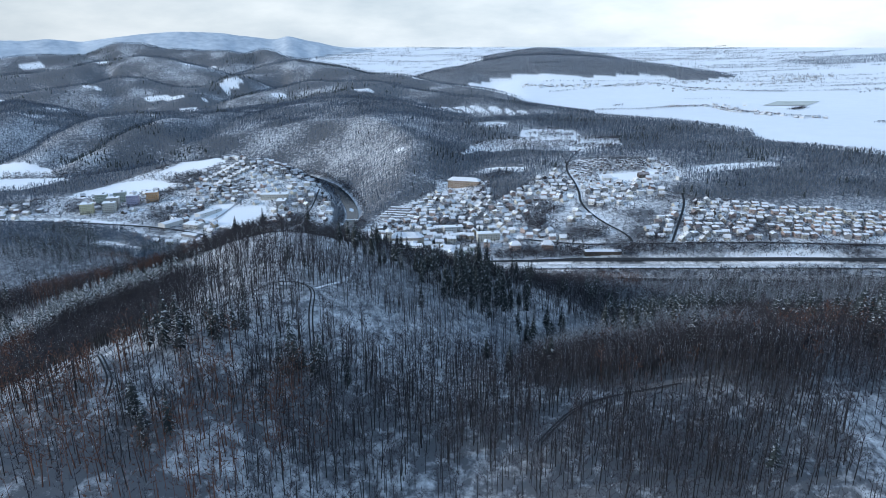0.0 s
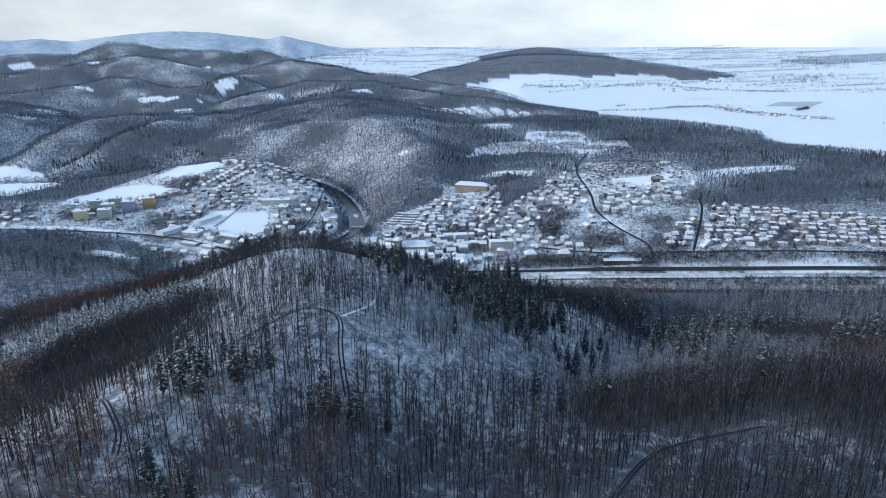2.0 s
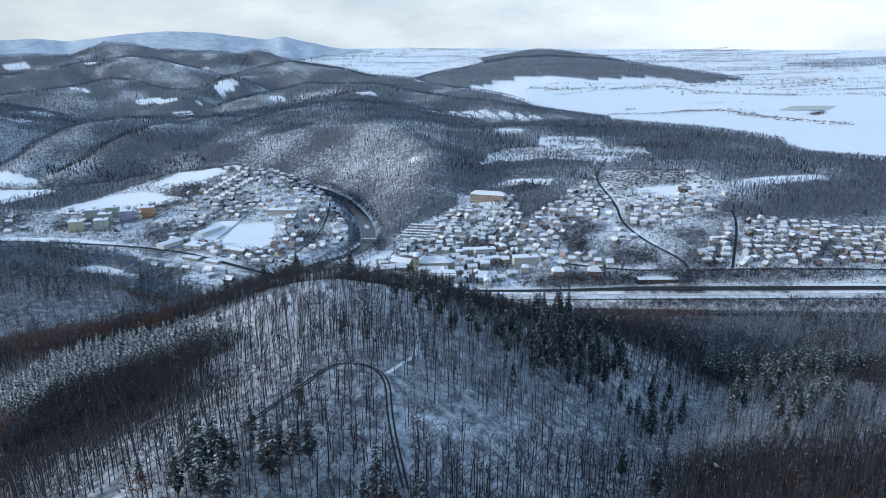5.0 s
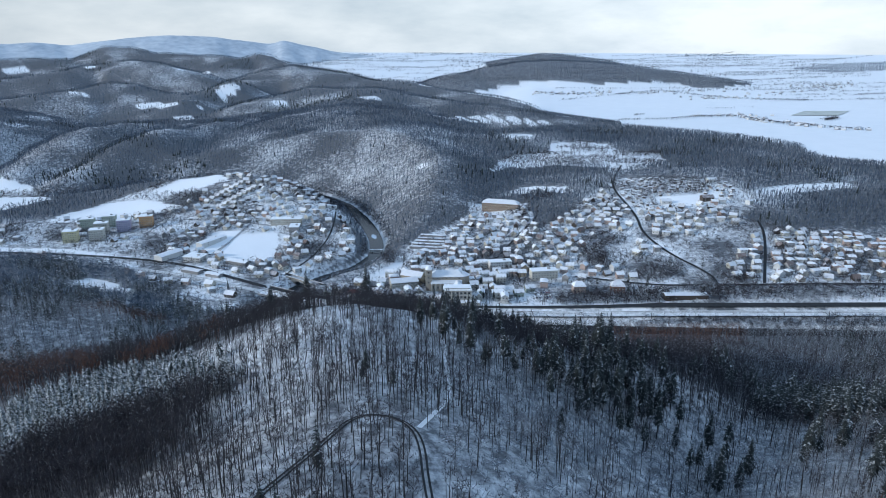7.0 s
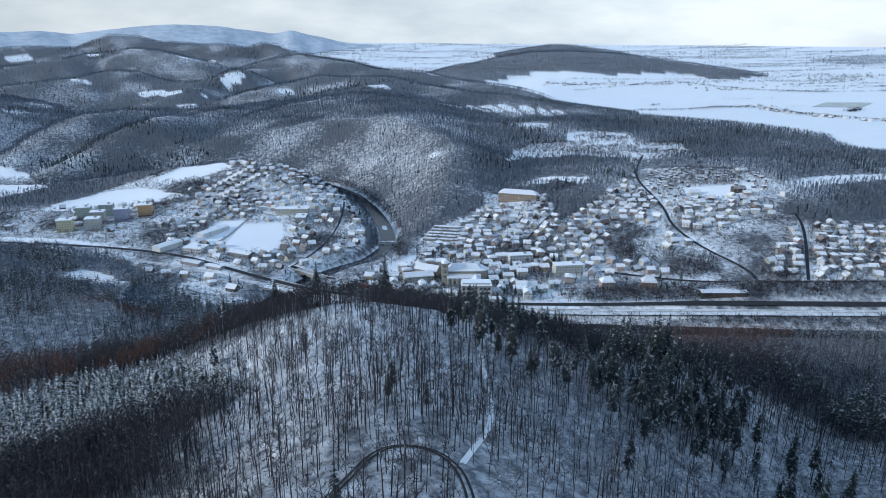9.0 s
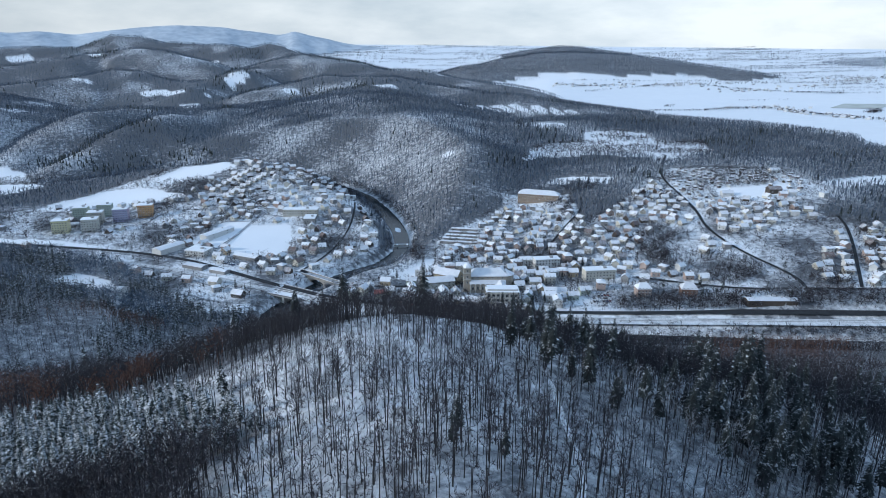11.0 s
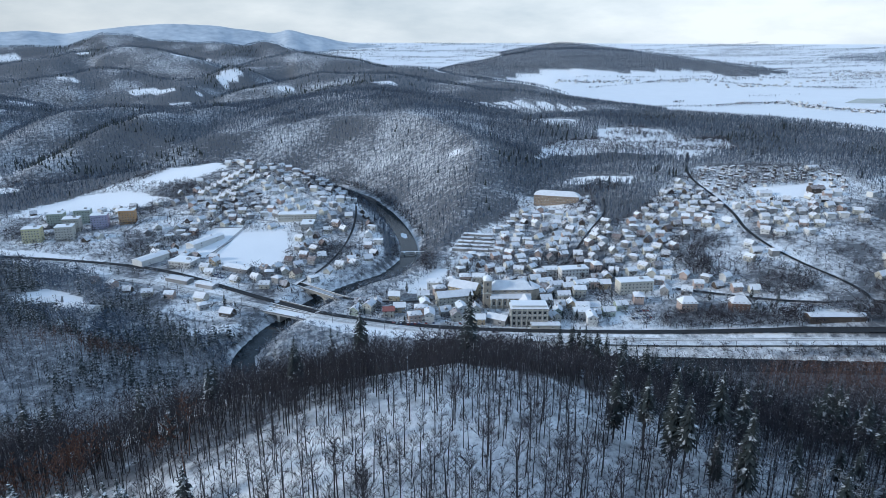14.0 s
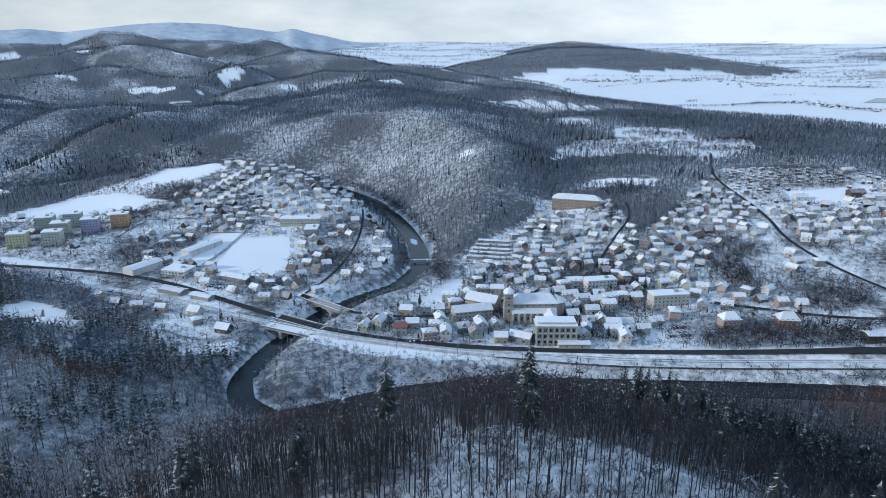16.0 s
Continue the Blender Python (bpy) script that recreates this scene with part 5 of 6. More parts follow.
def church():
    thing = tagged(new("church"), "large grey-beige baroque church with a square tower and snowy roofs", "church")
    part("nave", boxes("nave", [(0, 0, -4, 36, 14, 19, 0)], [SANDSTONE]), thing)
    part("nave_roof", gable_roof("nave_roof", 36, 14, 15, 20.5, SNOW_ROOF, 0.7, 0.5, 7), thing, "long hipped roof under smooth snow")
    part("aisle", boxes("aisle", [(-1, -9, -4, 34, 5, 12.5, 0)], [SANDSTONE]), thing)
    part("aisle_roof", shape("aisle_roof", [(-18.4, -12, 8.4), (16.4, -12, 8.4), (16.4, -6.99, 10.6), (-18.4, -6.99, 10.6), (-18.4, -12, 9), (16.4, -12, 9), (16.4, -6.99, 11.2), (-18.4, -6.99, 11.2)],
         [(3, 2, 1, 0), (4, 5, 6, 7), (0, 1, 5, 4), (1, 2, 6, 5), (2, 3, 7, 6), (3, 0, 4, 7)], [SNOW_ROOF]), thing)
    pier = boxes("buttress", [(0, 0, -4, 1.1, 0.9, 12, 0), (0, 0, 8, 1.4, 1.2, 0.4, 1)], [CREAM, SNOW])
    for i in range(8):
        part("buttress", pier, thing, "pale wall pillar", at=(-17.5 + i * 4.7, -11.7, 0))
    for i in range(7):
        part("window", TALL_WINDOW, thing, at=(-15.1 + i * 4.7, -11.5, 2.6))
        part("window", window_mesh(1.4, 1.8), thing, at=(-15.1 + i * 4.7, -7, 12.2))
    tower = part("tower", boxes("tower", [(0, 0, -4, 6.6, 6.6, 27, 0), (0, 0, 12, 7.2, 7.2, 0.5, 1), (0, 0, 18, 7.2, 7.2, 0.5, 1), (0, 0, 23, 7.4, 7.4, 0.6, 1)], [SANDSTONE, CREAM]), thing, at=(-20.5, -6, 0))
    dome = [(math.cos(a) * r, math.sin(a) * r, z) for z, r in ((23.6, 4.2), (25, 3.9), (26.4, 2.8), (27.4, 1.2)) for a in (k * math.pi / 4 + math.pi / 8 for k in range(8))] + [(0, 0, 28.3)]
    faces = [(i * 8 + k, i * 8 + (k + 1) % 8, i * 8 + 8 + (k + 1) % 8, i * 8 + 8 + k) for i in range(3) for k in range(8)] + [(24 + k, 24 + (k + 1) % 8, 32) for k in range(8)]
    part("cap", shape("cap", dome, faces, [SNOW]), tower, "snow-capped low dome")
    for z in (8, 13.5, 19.2):
        part("window", window_mesh(1.5, 2.6), tower, at=(0, -3.3, z))
    part("apse", shape("apse", [(math.cos(a) * 7, math.sin(a) * 7, z) for z in (-4, 15) for a in (math.pi * (k / 6 - 0.5) for k in range(7))],
         [(k, k + 1, k + 8, k + 7) for k in range(6)] + [tuple(range(7, 14))], [SANDSTONE]), thing, at=(17.8, 0, 0))
    apse_roof = [(math.cos(a) * 7.8, math.sin(a) * 7.8, 15.05) for a in (math.pi * (k / 6 - 0.5) for k in range(7))] + [(-2, 0, 20.4)]
    part("apse_roof", shape("apse_roof", apse_roof, [(k, k + 1, 7) for k in range(6)] + [(6, 0, 7)], [SNOW_ROOF]), thing, at=(17.8, 0, 0))
    part("wing", gable_walls("wing", 16, 9, 9, 12.5, SANDSTONE), thing, at=(11, -17, -1), turn=90)
    part("wing_roof", gable_roof("wing_roof", 16, 9, 9, 12.5, SNOW_ROOF), thing, at=(11, -17, -1), turn=90)
    return thing


set_down(church(), -50, 838, 2, 21)
reserve(-62, 817, 11), reserve(-42, 814, 10), reserve(-26, 818, 8)


def hall():
    thing = tagged(new("town_hall"), "pale four-storey hall with rows of tall windows, snowy flat roof", "building")
    part("wall", boxes("wall", [(0, 0, -3, 29, 13, 18, 0)], [GREY]), thing)
    for i in range(8):
        part("pilaster", boxes("pilaster", [(0, -0.1, -3, 0.8, 0.45, 18, 0)], [CREAM]), thing, at=(-14.1 + i * 4.03, -6.6, 0))
    for z in (4.9, 9.3, 13.8):
        part("cornice", boxes("cornice", [(0, 0, z, 29.7, 13.8, 0.45, 0)], [CREAM]), thing)
    wide = window_mesh(2.1, 2.5)
    for k, z in enumerate((1.6, 6.1, 10.6)):
        for i in range(7):
            part("window", wide, thing, at=(-12.1 + i * 4.03, -6.5, z))
    for k, z in enumerate((1.6, 6.1, 10.6)):
        for i in range(3):
            part("window", wide, thing, at=(14.5, -4 + i * 4, z), turn=90)
    part("attic", boxes("attic", [(0, 1, 15, 27, 10, 1.9, 0)], [WHITE]), thing)
    part("roof", boxes("roof", [(0, 0, 15.02, 30, 14, 0.4, 0), (0, 1, 16.92, 28, 11, 0.45, 0)], [SNOW]), thing, "flat roof under thick snow")
    return thing


set_down(hall(), -40, 795, 0, 15)
annexe = house(22, 7, 3.6, 16, CREAM, SNOW_ROOF, 1, name="annexe", label="low cream annexe along the road with a snowy roof")
set_down(annexe, -28, 786.5, 0, 4)
set_down(house(16, 9, 5, 30, GREY, SNOW_ROOF, 1, name="annexe", label="low grey outbuilding beside the hall under snow"), -64, 797, -28, 8)


def long_block(l, w, e, wall, label, bays, floors, flat=True, name="apartment_block", step=2.9):
    """A long flat-roofed or hipped building with rows of windows."""
    thing = tagged(new(name), label, "building")
    part("wall", boxes("wall", [(0, 0, -3, l, w, e + 3, 0)], [wall]), thing)
    if flat:
        part("roof", boxes("roof", [(0, 0, e + 0.003, l + 0.6, w + 0.6, 0.55, 0), (l * 0.2, 0, e + 0.55, 3, 3, 1.6, 1)], [SNOW, CONCRETE]), thing, "flat roof under snow")
    else:
        part("roof", gable_roof("roof", l, w, e, e + w * 0.3, SNOW_ROOF, 0.7, 0.45, w * 0.5), thing, "hipped roof under snow")
        for x in (-0.3, 0.0, 0.3):
            part("chimney", CHIMNEY, thing, at=(l * x, 1.0, e + w * 0.26))
    for k in range(floors):
        for i in range(bays):
            part("window", WINDOW, thing, at=((i + 0.5) / bays * l - l / 2, -w / 2, 1.0 + k * step))
    for k in range(floors):
        part("window", WINDOW, thing, at=(l / 2, 0, 1.0 + k * step), turn=90)
    return thing


INSTITUTE = material("weathered_ochre_plaster", (0.21, 0.16, 0.12), (0.31, 0.24, 0.18), 3, 0.85, 0.4)
set_down(long_block(54, 15, 11, INSTITUTE, "long ochre institution on the slope with a snowy hipped roof", 14, 3, False, "institution", 3.4), 36, 1112, -16, 28)
reserve(20, 1116, 14), reserve(55, 1104, 14)
for x, y, turn, mat, word in ((-562, 1024, 14, YELLOW, "pale yellow"), (-530, 1032, 14, CREAM, "cream"), (-571, 1090, 14, GREEN, "pale green"), (-540, 1066, 14, CREAM, "cream"), (-546, 1104, 14, GREEN, "pale green"), (-514, 1080, 14, LILAC, "lilac"), (-488, 1096, 14, ORANGE, "bright orange")):
    set_down(long_block(18, 14, 16, mat, word + " five-storey apartment block with a flat snowy roof", 6, 5), x, y, turn, 12)
set_down(long_block(44, 13, 7, CREAM, "long cream school with a flat snowy roof", 12, 2, name="school"), -278, 1078, 3, 22)
reserve(-262, 1060, 12)
set_down(long_block(14, 22, 5.5, GREY, "grey sports hall beside the school, flat snowy roof", 4, 1, name="sports_hall"), -262, 1056, 3, 10)
set_down(house(34, 14, 6, 12, WHITE, SNOW_ROOF, 0, name="warehouse", label="long white warehouse with a shallow snowy roof"), -402, 952, 62, 17)
set_down(house(46, 11, 6, 10, WHITE, SNOW_ROOF, 1, name="warehouse", label="long white factory hall with a shallow snowy roof"), -366, 1010, 64, 20)
reserve(-376, 992, 10), reserve(-357, 1028, 10)
set_down(long_block(24, 18, 6.5, WHITE, "white flat-roofed office by the main road under snow", 7, 2, name="office"), -364, 940, -14, 14)
set_down(house(30, 12, 4.6, 14, GREY, SNOW_ROOF, 1, name="workshop", label="low grey workshop with a wide snowy roof"), -306, 925, -25, 15)
set_down(house(44, 9, 4.2, 14, BOARDS, SNOW_ROOF, 1, name="railway_station", label="low dark station building behind snowy shrubs"), 196, 781, 0, 20)
set_down(long_block(30, 12, 10, CREAM, "cream four-storey flats with a flat snowy roof", 9, 3), 60, 853, 8, 16)
set_down(long_block(26, 11, 9, WHITE, "white three-storey row of flats under snow", 8, 3), 14, 890, 10, 14)
set_down(house(13, 10, 7.5, 40, ROSE, SNOW_ROOF, 2, hip=4, name="villa", label="rose-red villa with a steep hipped snowy roof"), 92, 812, 5, 10)
set_down(house(14, 10, 7.5, 42, BRICK, SNOW_ROOF, 2, hip=4, name="villa", label="old brick villa with a steep snowy roof"), 132, 806, -6, 11)
set_down(house(26, 13, 9, 36, OCHRE, SNOW_ROOF, 2, name="mill", label="large ochre building with a broad snowy roof"), -88, 857, -28, 15)
set_down(house(30, 14, 9, 24, CREAM, SNOW_ROOF, 2, name="theatre", label="broad cream building with a flat-pitched snowy roof"), -98, 838, 14, 16)
set_down(house(34, 11, 5.5, 22, WHITE, SNOW_ROOF, 2, name="farmhouse", label="white farmhouse on the wooded slope under snow"), -398, 800, -12, 17)
set_down(house(22, 10, 5, 30, GREY, SNOW_ROOF, 1, name="barn", label="grey barn on the wooded slope under snow"), -432, 818, 15, 12)
# terraced garages under the spur
for k in range(5):
    set_down(house(44 - 3 * k, 5, 2.6, 10, GREY, SNOW_ROOF, 0, name="garage_row", label="long low garage row with a snowy roof", group="garage rows"), -74 + 2 * k, 978 + 11 * k, -10, 4.5)
    reserve(-88, 982 + 11 * k, 6), reserve(-60, 974 + 11 * k, 6)
set_down(house(16, 10, 5, 30, BOARDS, BARE_ROOF, 1, name="chalet", label="dark timber chalet on an open snowy meadow"), 318, 1046, 5, 11)
set_down(house(14, 9, 4, 30, WHITE, SNOW_ROOF, 1, name="chalet", label="white cottage on an open snowy meadow"), 262, 1050, 0, 10)
set_down(house(14, 9, 4, 26, WHITE, SNOW_ROOF, 1, name="cottage", label="small cottage on the edge of the wood"), 356, 1128, 10, 9)
set_down(house(26, 9, 3.8, 14, GREY, SNOW_ROOF, 0, name="freight_shed", label="low grey freight shed beside the railway under snow"), -352, 893, -24, 12)
set_down(house(20, 8, 3.6, 14, GREY, SNOW_ROOF, 0, name="freight_shed", label="low grey freight shed beside the railway under snow"), -322, 879, -24, 10)
set_down(house(11, 8, 4, 38, BOARDS, SNOW_ROOF, 1, label="brown cottage on the riverside meadow"), -283, 812, -20, 8)
set_down(house(10, 8, 4, 40, CREAM, SNOW_ROOF, 1, label="cream cottage on the riverside meadow"), -316, 846, -20, 8)

set_down(house(9, 7.5, 5.5, 32, CREAM, RED_ROOF, 2, label="cream town house whose red tiles show through the snow", group=OLD), -152, 812, 6, 7)

# keep these grounds open
for x, y, r in ((-304, 988, 38), (-304, 960, 30), (-304, 1018, 30), (-345, 985, 16), (-352, 1040, 16), (150, 920, 26), (140, 890, 24), (166, 945, 18), (-140, 880, 20), (-118, 905, 18), (-138, 858, 8), (30, 838, 14), (345, 1000, 20), (300, 1060, 22), (265, 1062, 18), (175, 860, 20), (200, 845, 20), (-470, 985, 34), (-600, 1000, 40), (-540, 985, 30), (-450, 1110, 30), (-640, 1090, 40)):
    KEEP_OPEN.append((x, y, r))

ZONES = [  # outline, spacing, sort, turn, spread of turns
    ([(-192, 806), (-60, 790), (20, 792), (62, 830), (40, 905), (-60, 900), (-110, 880), (-180, 838)], 11.6, old_town, 6, 9, 5.7),
    ([(-95, 900), (40, 905), (75, 990), (75, 1100), (-8, 1095), (-88, 975)], 15, suburb, 12, 20, 5.8),
    ([(60, 830), (232, 818), (200, 955), (205, 1100), (195, 1140), (120, 1030), (75, 990), (40, 905)], 15.4, suburb, -20, 25, 5.8),
    ([(215, 925), (335, 955), (380, 1035), (215, 1025)], 14.5, suburb, 5, 15, 5.8),
    ([(222, 1030), (378, 1040), (372, 1125), (250, 1205), (215, 1120)], 11.5, sheds, 0, 40, 3.6),
    ([(245, 818), (345, 935), (400, 925), (400, 800), (250, 806)], 13.5, suburb, 0, 14, 5.6),
    ([(310, 818), (360, 925), (620, 880), (620, 805), (420, 800)], 12.6, rows_kit, -3, 9, 5.0),
    ([(-760, 1040), (-653, 1155), (-560, 1150), (-462, 1160), (-440, 1290), (-421, 1340), (-300, 1320), (-225, 1184), (-178, 1040), (-172, 955), (-212, 905), (-250, 868), (-330, 905), (-440, 950), (-760, 975)], 18, suburb, 4, 30, 5.8),
    ([(-250, 868), (-215, 905), (-290, 930), (-420, 970), (-330, 905)], 12.5, old_town, -25, 12, 5.8),
    ([(-450, 900), (-330, 868), (-262, 822), (-300, 800), (-380, 850)], 22, suburb, -25, 15, 7),
]


def fill_zone(poly, gap, kit, turn, spread, r, rng):
    xs, ys = [p[0] for p in poly], [p[1] for p in poly]
    c, s = math.cos(radians(turn)), math.sin(radians(turn))
    cx, cy, half = sum(xs) / len(xs), sum(ys) / len(ys), max(max(xs) - min(xs), max(ys) - min(ys))
    k = 0
    for i in range(int(-half / gap), int(half / gap) + 1):
        for j in range(int(-half / gap), int(half / gap) + 1):
            u, v = (i + 0.5 * (j % 2)) * gap + rng.uniform(-0.22, 0.22) * gap, j * gap + rng.uniform(-0.22, 0.22) * gap
            x, y = cx + u * c - v * s, cy + u * s + v * c
            if not inside(np.array([x]), np.array([y]), poly)[0] or not free(x, y, r * 0.92) or rng.uniform() < (0.45 if x < -420 else 0.14):
                continue
            k = int(rng.integers(0, len(kit.makers)))
            face = turn + rng.normal(0, spread) + (90 if rng.uniform() < 0.3 else 0)
            SPOTS.append((kit, k, x, y, face))
            reserve(x, y, r * 0.9)


SPOTS = []
house_rng = np.random.default_rng(23)
# two rows of gabled houses at the edge of the western fields
for n in range(8):
    for x, y in ((-396 + 5 * n, 1150 + 10.5 * n), (-424 + 5 * n, 1178 + 10.5 * n)):
        SPOTS.append((suburb, 1, x, y, 154))
        reserve(x, y, 5)
for zone in ZONES:
    fill_zone(*zone, house_rng)
SPOTS.sort(key=lambda q: math.hypot(q[2] + 124, q[3] - 355))
singles = [q for q in SPOTS if q[0] is not sheds][:300] + [q for q in SPOTS if q[0] is sheds][:120]
for kit, k, x, y, turn in singles:
    kit.put(k, x, y, turn)
rest = [q for q in SPOTS if q not in singles]
for kit, k, x, y, turn in rest:
    if k not in kit.made:
        kit.put(k, x, y, turn)
joined_houses(rest, "small snow-roofed houses on the far side of the town")

# ---- gardens, parks and brush in the valley ----
def town_green():
    rng = np.random.default_rng(31)
    x, y = scatter(-800, 640, 745, 1350, 3.3, rng)
    keep = inside(x, y, TOWN_EAST) | inside(x, y, TOWN_WEST)
    thick = sstep(0.0, 0.5, rough(x, y, 70, 81, 2))
    for cx, cy, r in ((130, 895, 34), (160, 935, 24), (200, 850, 26), (100, 830, 22), (-205, 1240, 40), (-270, 1290, 40), (-440, 990, 22), (-400, 1040, 20), (60, 1080, 24), (60, 1160, 30), (-160, 1010, 14), (-118, 950, 16), (190, 790, 24), (120, 795, 25), (260, 795, 24), (340, 790, 26), (60, 790, 20), (160, 786, 22), (230, 786, 22), (300, 782, 22), (380, 782, 24)):
        thick = np.maximum(thick, sstep(r, r * 0.5, np.hypot(x - cx, y - cy)))
    keep &= rng.uniform(0, 1, x.shape) < 0.52 + 0.46 * thick
    # off the houses, roads, water and sports grounds
    for a, b, r in PLACED:
        keep &= (x - a) ** 2 + (y - b) ** 2 > (r * 0.74) ** 2
    for line, width in ROADS:
        keep &= near_line(x, y, [(*p, 0) for p in line])[0] > width * 0.5 + 1.2
    keep &= near_line(x, y, [(*p, 0) for p in RAILWAY])[0] > 8
    d, w = near_line(x, y, RIVER)
    keep &= d > w * 1.2
    for p in OPEN_GROUNDS:
        keep &= ~inside(x, y, p)
    x, y = x[keep], y[keep]
    u = rng.uniform(0, 1, x.shape)
    con, frost = u < 0.05, (u >= 0.05) & (u < 0.3)
    bare = u >= 0.3
    tall = rng.uniform(2.0, 6.0, x.shape) * (1 + 0.8 * (rng.uniform(0, 1, x.shape) < 0.25 + 0.4 * thick[keep]))
    wood("garden_trees", TWIG, GARDEN, x[bare], y[bare], tall[bare], rng, "leafless garden trees and bushes between the houses", 1.2)
    wood("frosted_garden_trees", FROST, GARDEN, x[frost], y[frost], tall[frost], rng, "frosted fruit trees and bushes between the houses", 1.2)
    # the firs that stand out are things of their own
    i = np.where(con)[0]
    i = i[np.argsort(np.hypot(x[i] + 124, y[i] - 355))]
    near, far = i[:110], i[110:]
    wood("garden_firs", NEEDLE, LOW_SPRUCE, x[far], y[far], tall[far] * 1.2, rng, "dark garden firs on the far side of the town", 1.1)
    made = []
    for t, c in SPRUCE_NEAR[:3]:
        thing = tagged(new("garden_fir"), "dark fir with snow on its boughs between the houses", "tree", "garden firs")
        for part_name, arrays, mat in (("trunk", t, BARK), ("crown", c, NEEDLE)):
            part(part_name, mesh_of(part_name, *arrays, mat), thing)
        made.append(thing)
    for n, k in enumerate(near):
        m = pose(x[k], y[k], float(height(x[k], y[k])) - 0.1, 0, 0, float(rng.uniform(0, 360)))
        ob = made[n] if n < 3 else copy_thing(made[n % 3], m)
        ob.matrix_basis = m
        s = float(tall[k]) * 1.25
        ob.scale = (s * 1.15, s * 1.15, s)


RAILWAY = [(-760, 962), (-560, 938), (-398, 899), (-331, 868), (-281, 840), (-210, 808), (-154, 790), (-95, 775), (1, 765), (178, 759), (420, 752), (620, 746)]
town_green()


# ---- the wooded strip between the two roads, and the groves in the town ----
def groves():
    rng = np.random.default_rng(37)
    x, y = scatter(-290, 640, 740, 1300, 3.3, rng)
    keep = (x > 66) & (x < 640) & (y > 774) & (y < np.interp(x, (66, 240, 640), (806, 800, 781)))
    keep |= (x > -110) & (y < 754 - 0.012 * x) & (rng.uniform(0, 1, x.shape) < 0.8 + 0.4 * rough(x, y, 30, 39, 2))
    for cx, cy, rx, ry in ((128, 905, 16, 44), (150, 950, 12, 30), (178, 836, 22, 16), (262, 818, 16, 12), (62, 1050, 9, 50), (-236, 1252, 26, 44), (-150, 1010, 10, 34), (-120, 944, 10, 26), (-404, 1044, 18, 18), (96, 1150, 24, 26)):
        keep |= np.hypot((x - cx) / rx, (y - cy) / ry) < 1 + 0.25 * rough(x, y, 20, 38, 2)
    for a, b, r in PLACED:
        keep &= (x - a) ** 2 + (y - b) ** 2 > (r * 0.74) ** 2
    for line, width in ROADS:
        keep &= near_line(x, y, [(*p, 0) for p in line])[0] > width * 0.5 + 1.5
    d, w = near_line(x, y, RIVER)
    keep &= d > w * 1.2
    x, y = x[keep], y[keep]
    pale = rng.uniform(0, 1, x.shape) < 0.3
    tall = rng.uniform(5, 11, x.shape)
    wood("grove", TWIG, GARDEN, x[~pale], y[~pale], tall[~pale], rng, "close leafless trees beside the road and among the houses", 1.3)
    wood("frosted_grove", FROST, GARDEN, x[pale], y[pale], tall[pale] * 0.8, rng, "frosted trees beside the road and among the houses", 1.3)


groves()


# ---- railway, bridges and poles ----
BALLAST = material("snow_over_ballast", (0.40, 0.40, 0.41), (0.84, 0.85, 0.86), 5, 0.8, 0.6)
for off in (-3.1, -1.6, 1.6, 3.1):
    strip("rail", [(x + 0.2 * off, y + off) for x, y in RAILWAY], 0.28, RAIL, 0.72, "dark steel rail on a snow-covered track bed", "rail")
strip("track_bed", RAILWAY, 8.5, BALLAST, 0.55, "snow-covered railway track bed", "track bed")


def pole(side):
    thing = tagged(new("catenary_pole"), "slim grey railway pole with a bracket beside the snowy track", "pole", "poles along the railway")
    part("post", boxes("post", [(0, 0, -0.5, 0.32, 0.32, 8.5, 0), (0, 0, -0.5, 0.8, 0.8, 0.9, 1)], [STEEL, CONCRETE]), thing)
    part("bracket", boxes("bracket", [(0, 1.6 * side, 6.9, 0.14, 3.2, 0.14, 0), (0, 1.5 * side, 6.0, 0.1, 3.0, 0.1, 0)], [STEEL]), thing)
    return thing


def along(line, gap):
    pts = [np.array(p, float) for p in line]
    left = gap * 0.5
    for a, b in zip(pts[:-1], pts[1:]):
        n = float(np.hypot(*(b - a)))
        while left < n:
            yield a + (b - a) * left / n, math.degrees(math.atan2(*(b - a)[::-1]))
            left += gap
        left -= n


first = {}
for n, (p, turn) in enumerate(along(RAILWAY, 44)):
    side = 1
    c, s = math.cos(radians(turn)), math.sin(radians(turn))
    x, y = p[0] + 5.6 * s * side, p[1] - 5.6 * c * side
    m = pose(x, y, float(height(x, y)), 0, 0, turn)
    if "pole" in first:
        copy_thing(first["pole"], m)
    else:
        first["pole"] = pole(1)
        first["pole"].matrix_basis = m


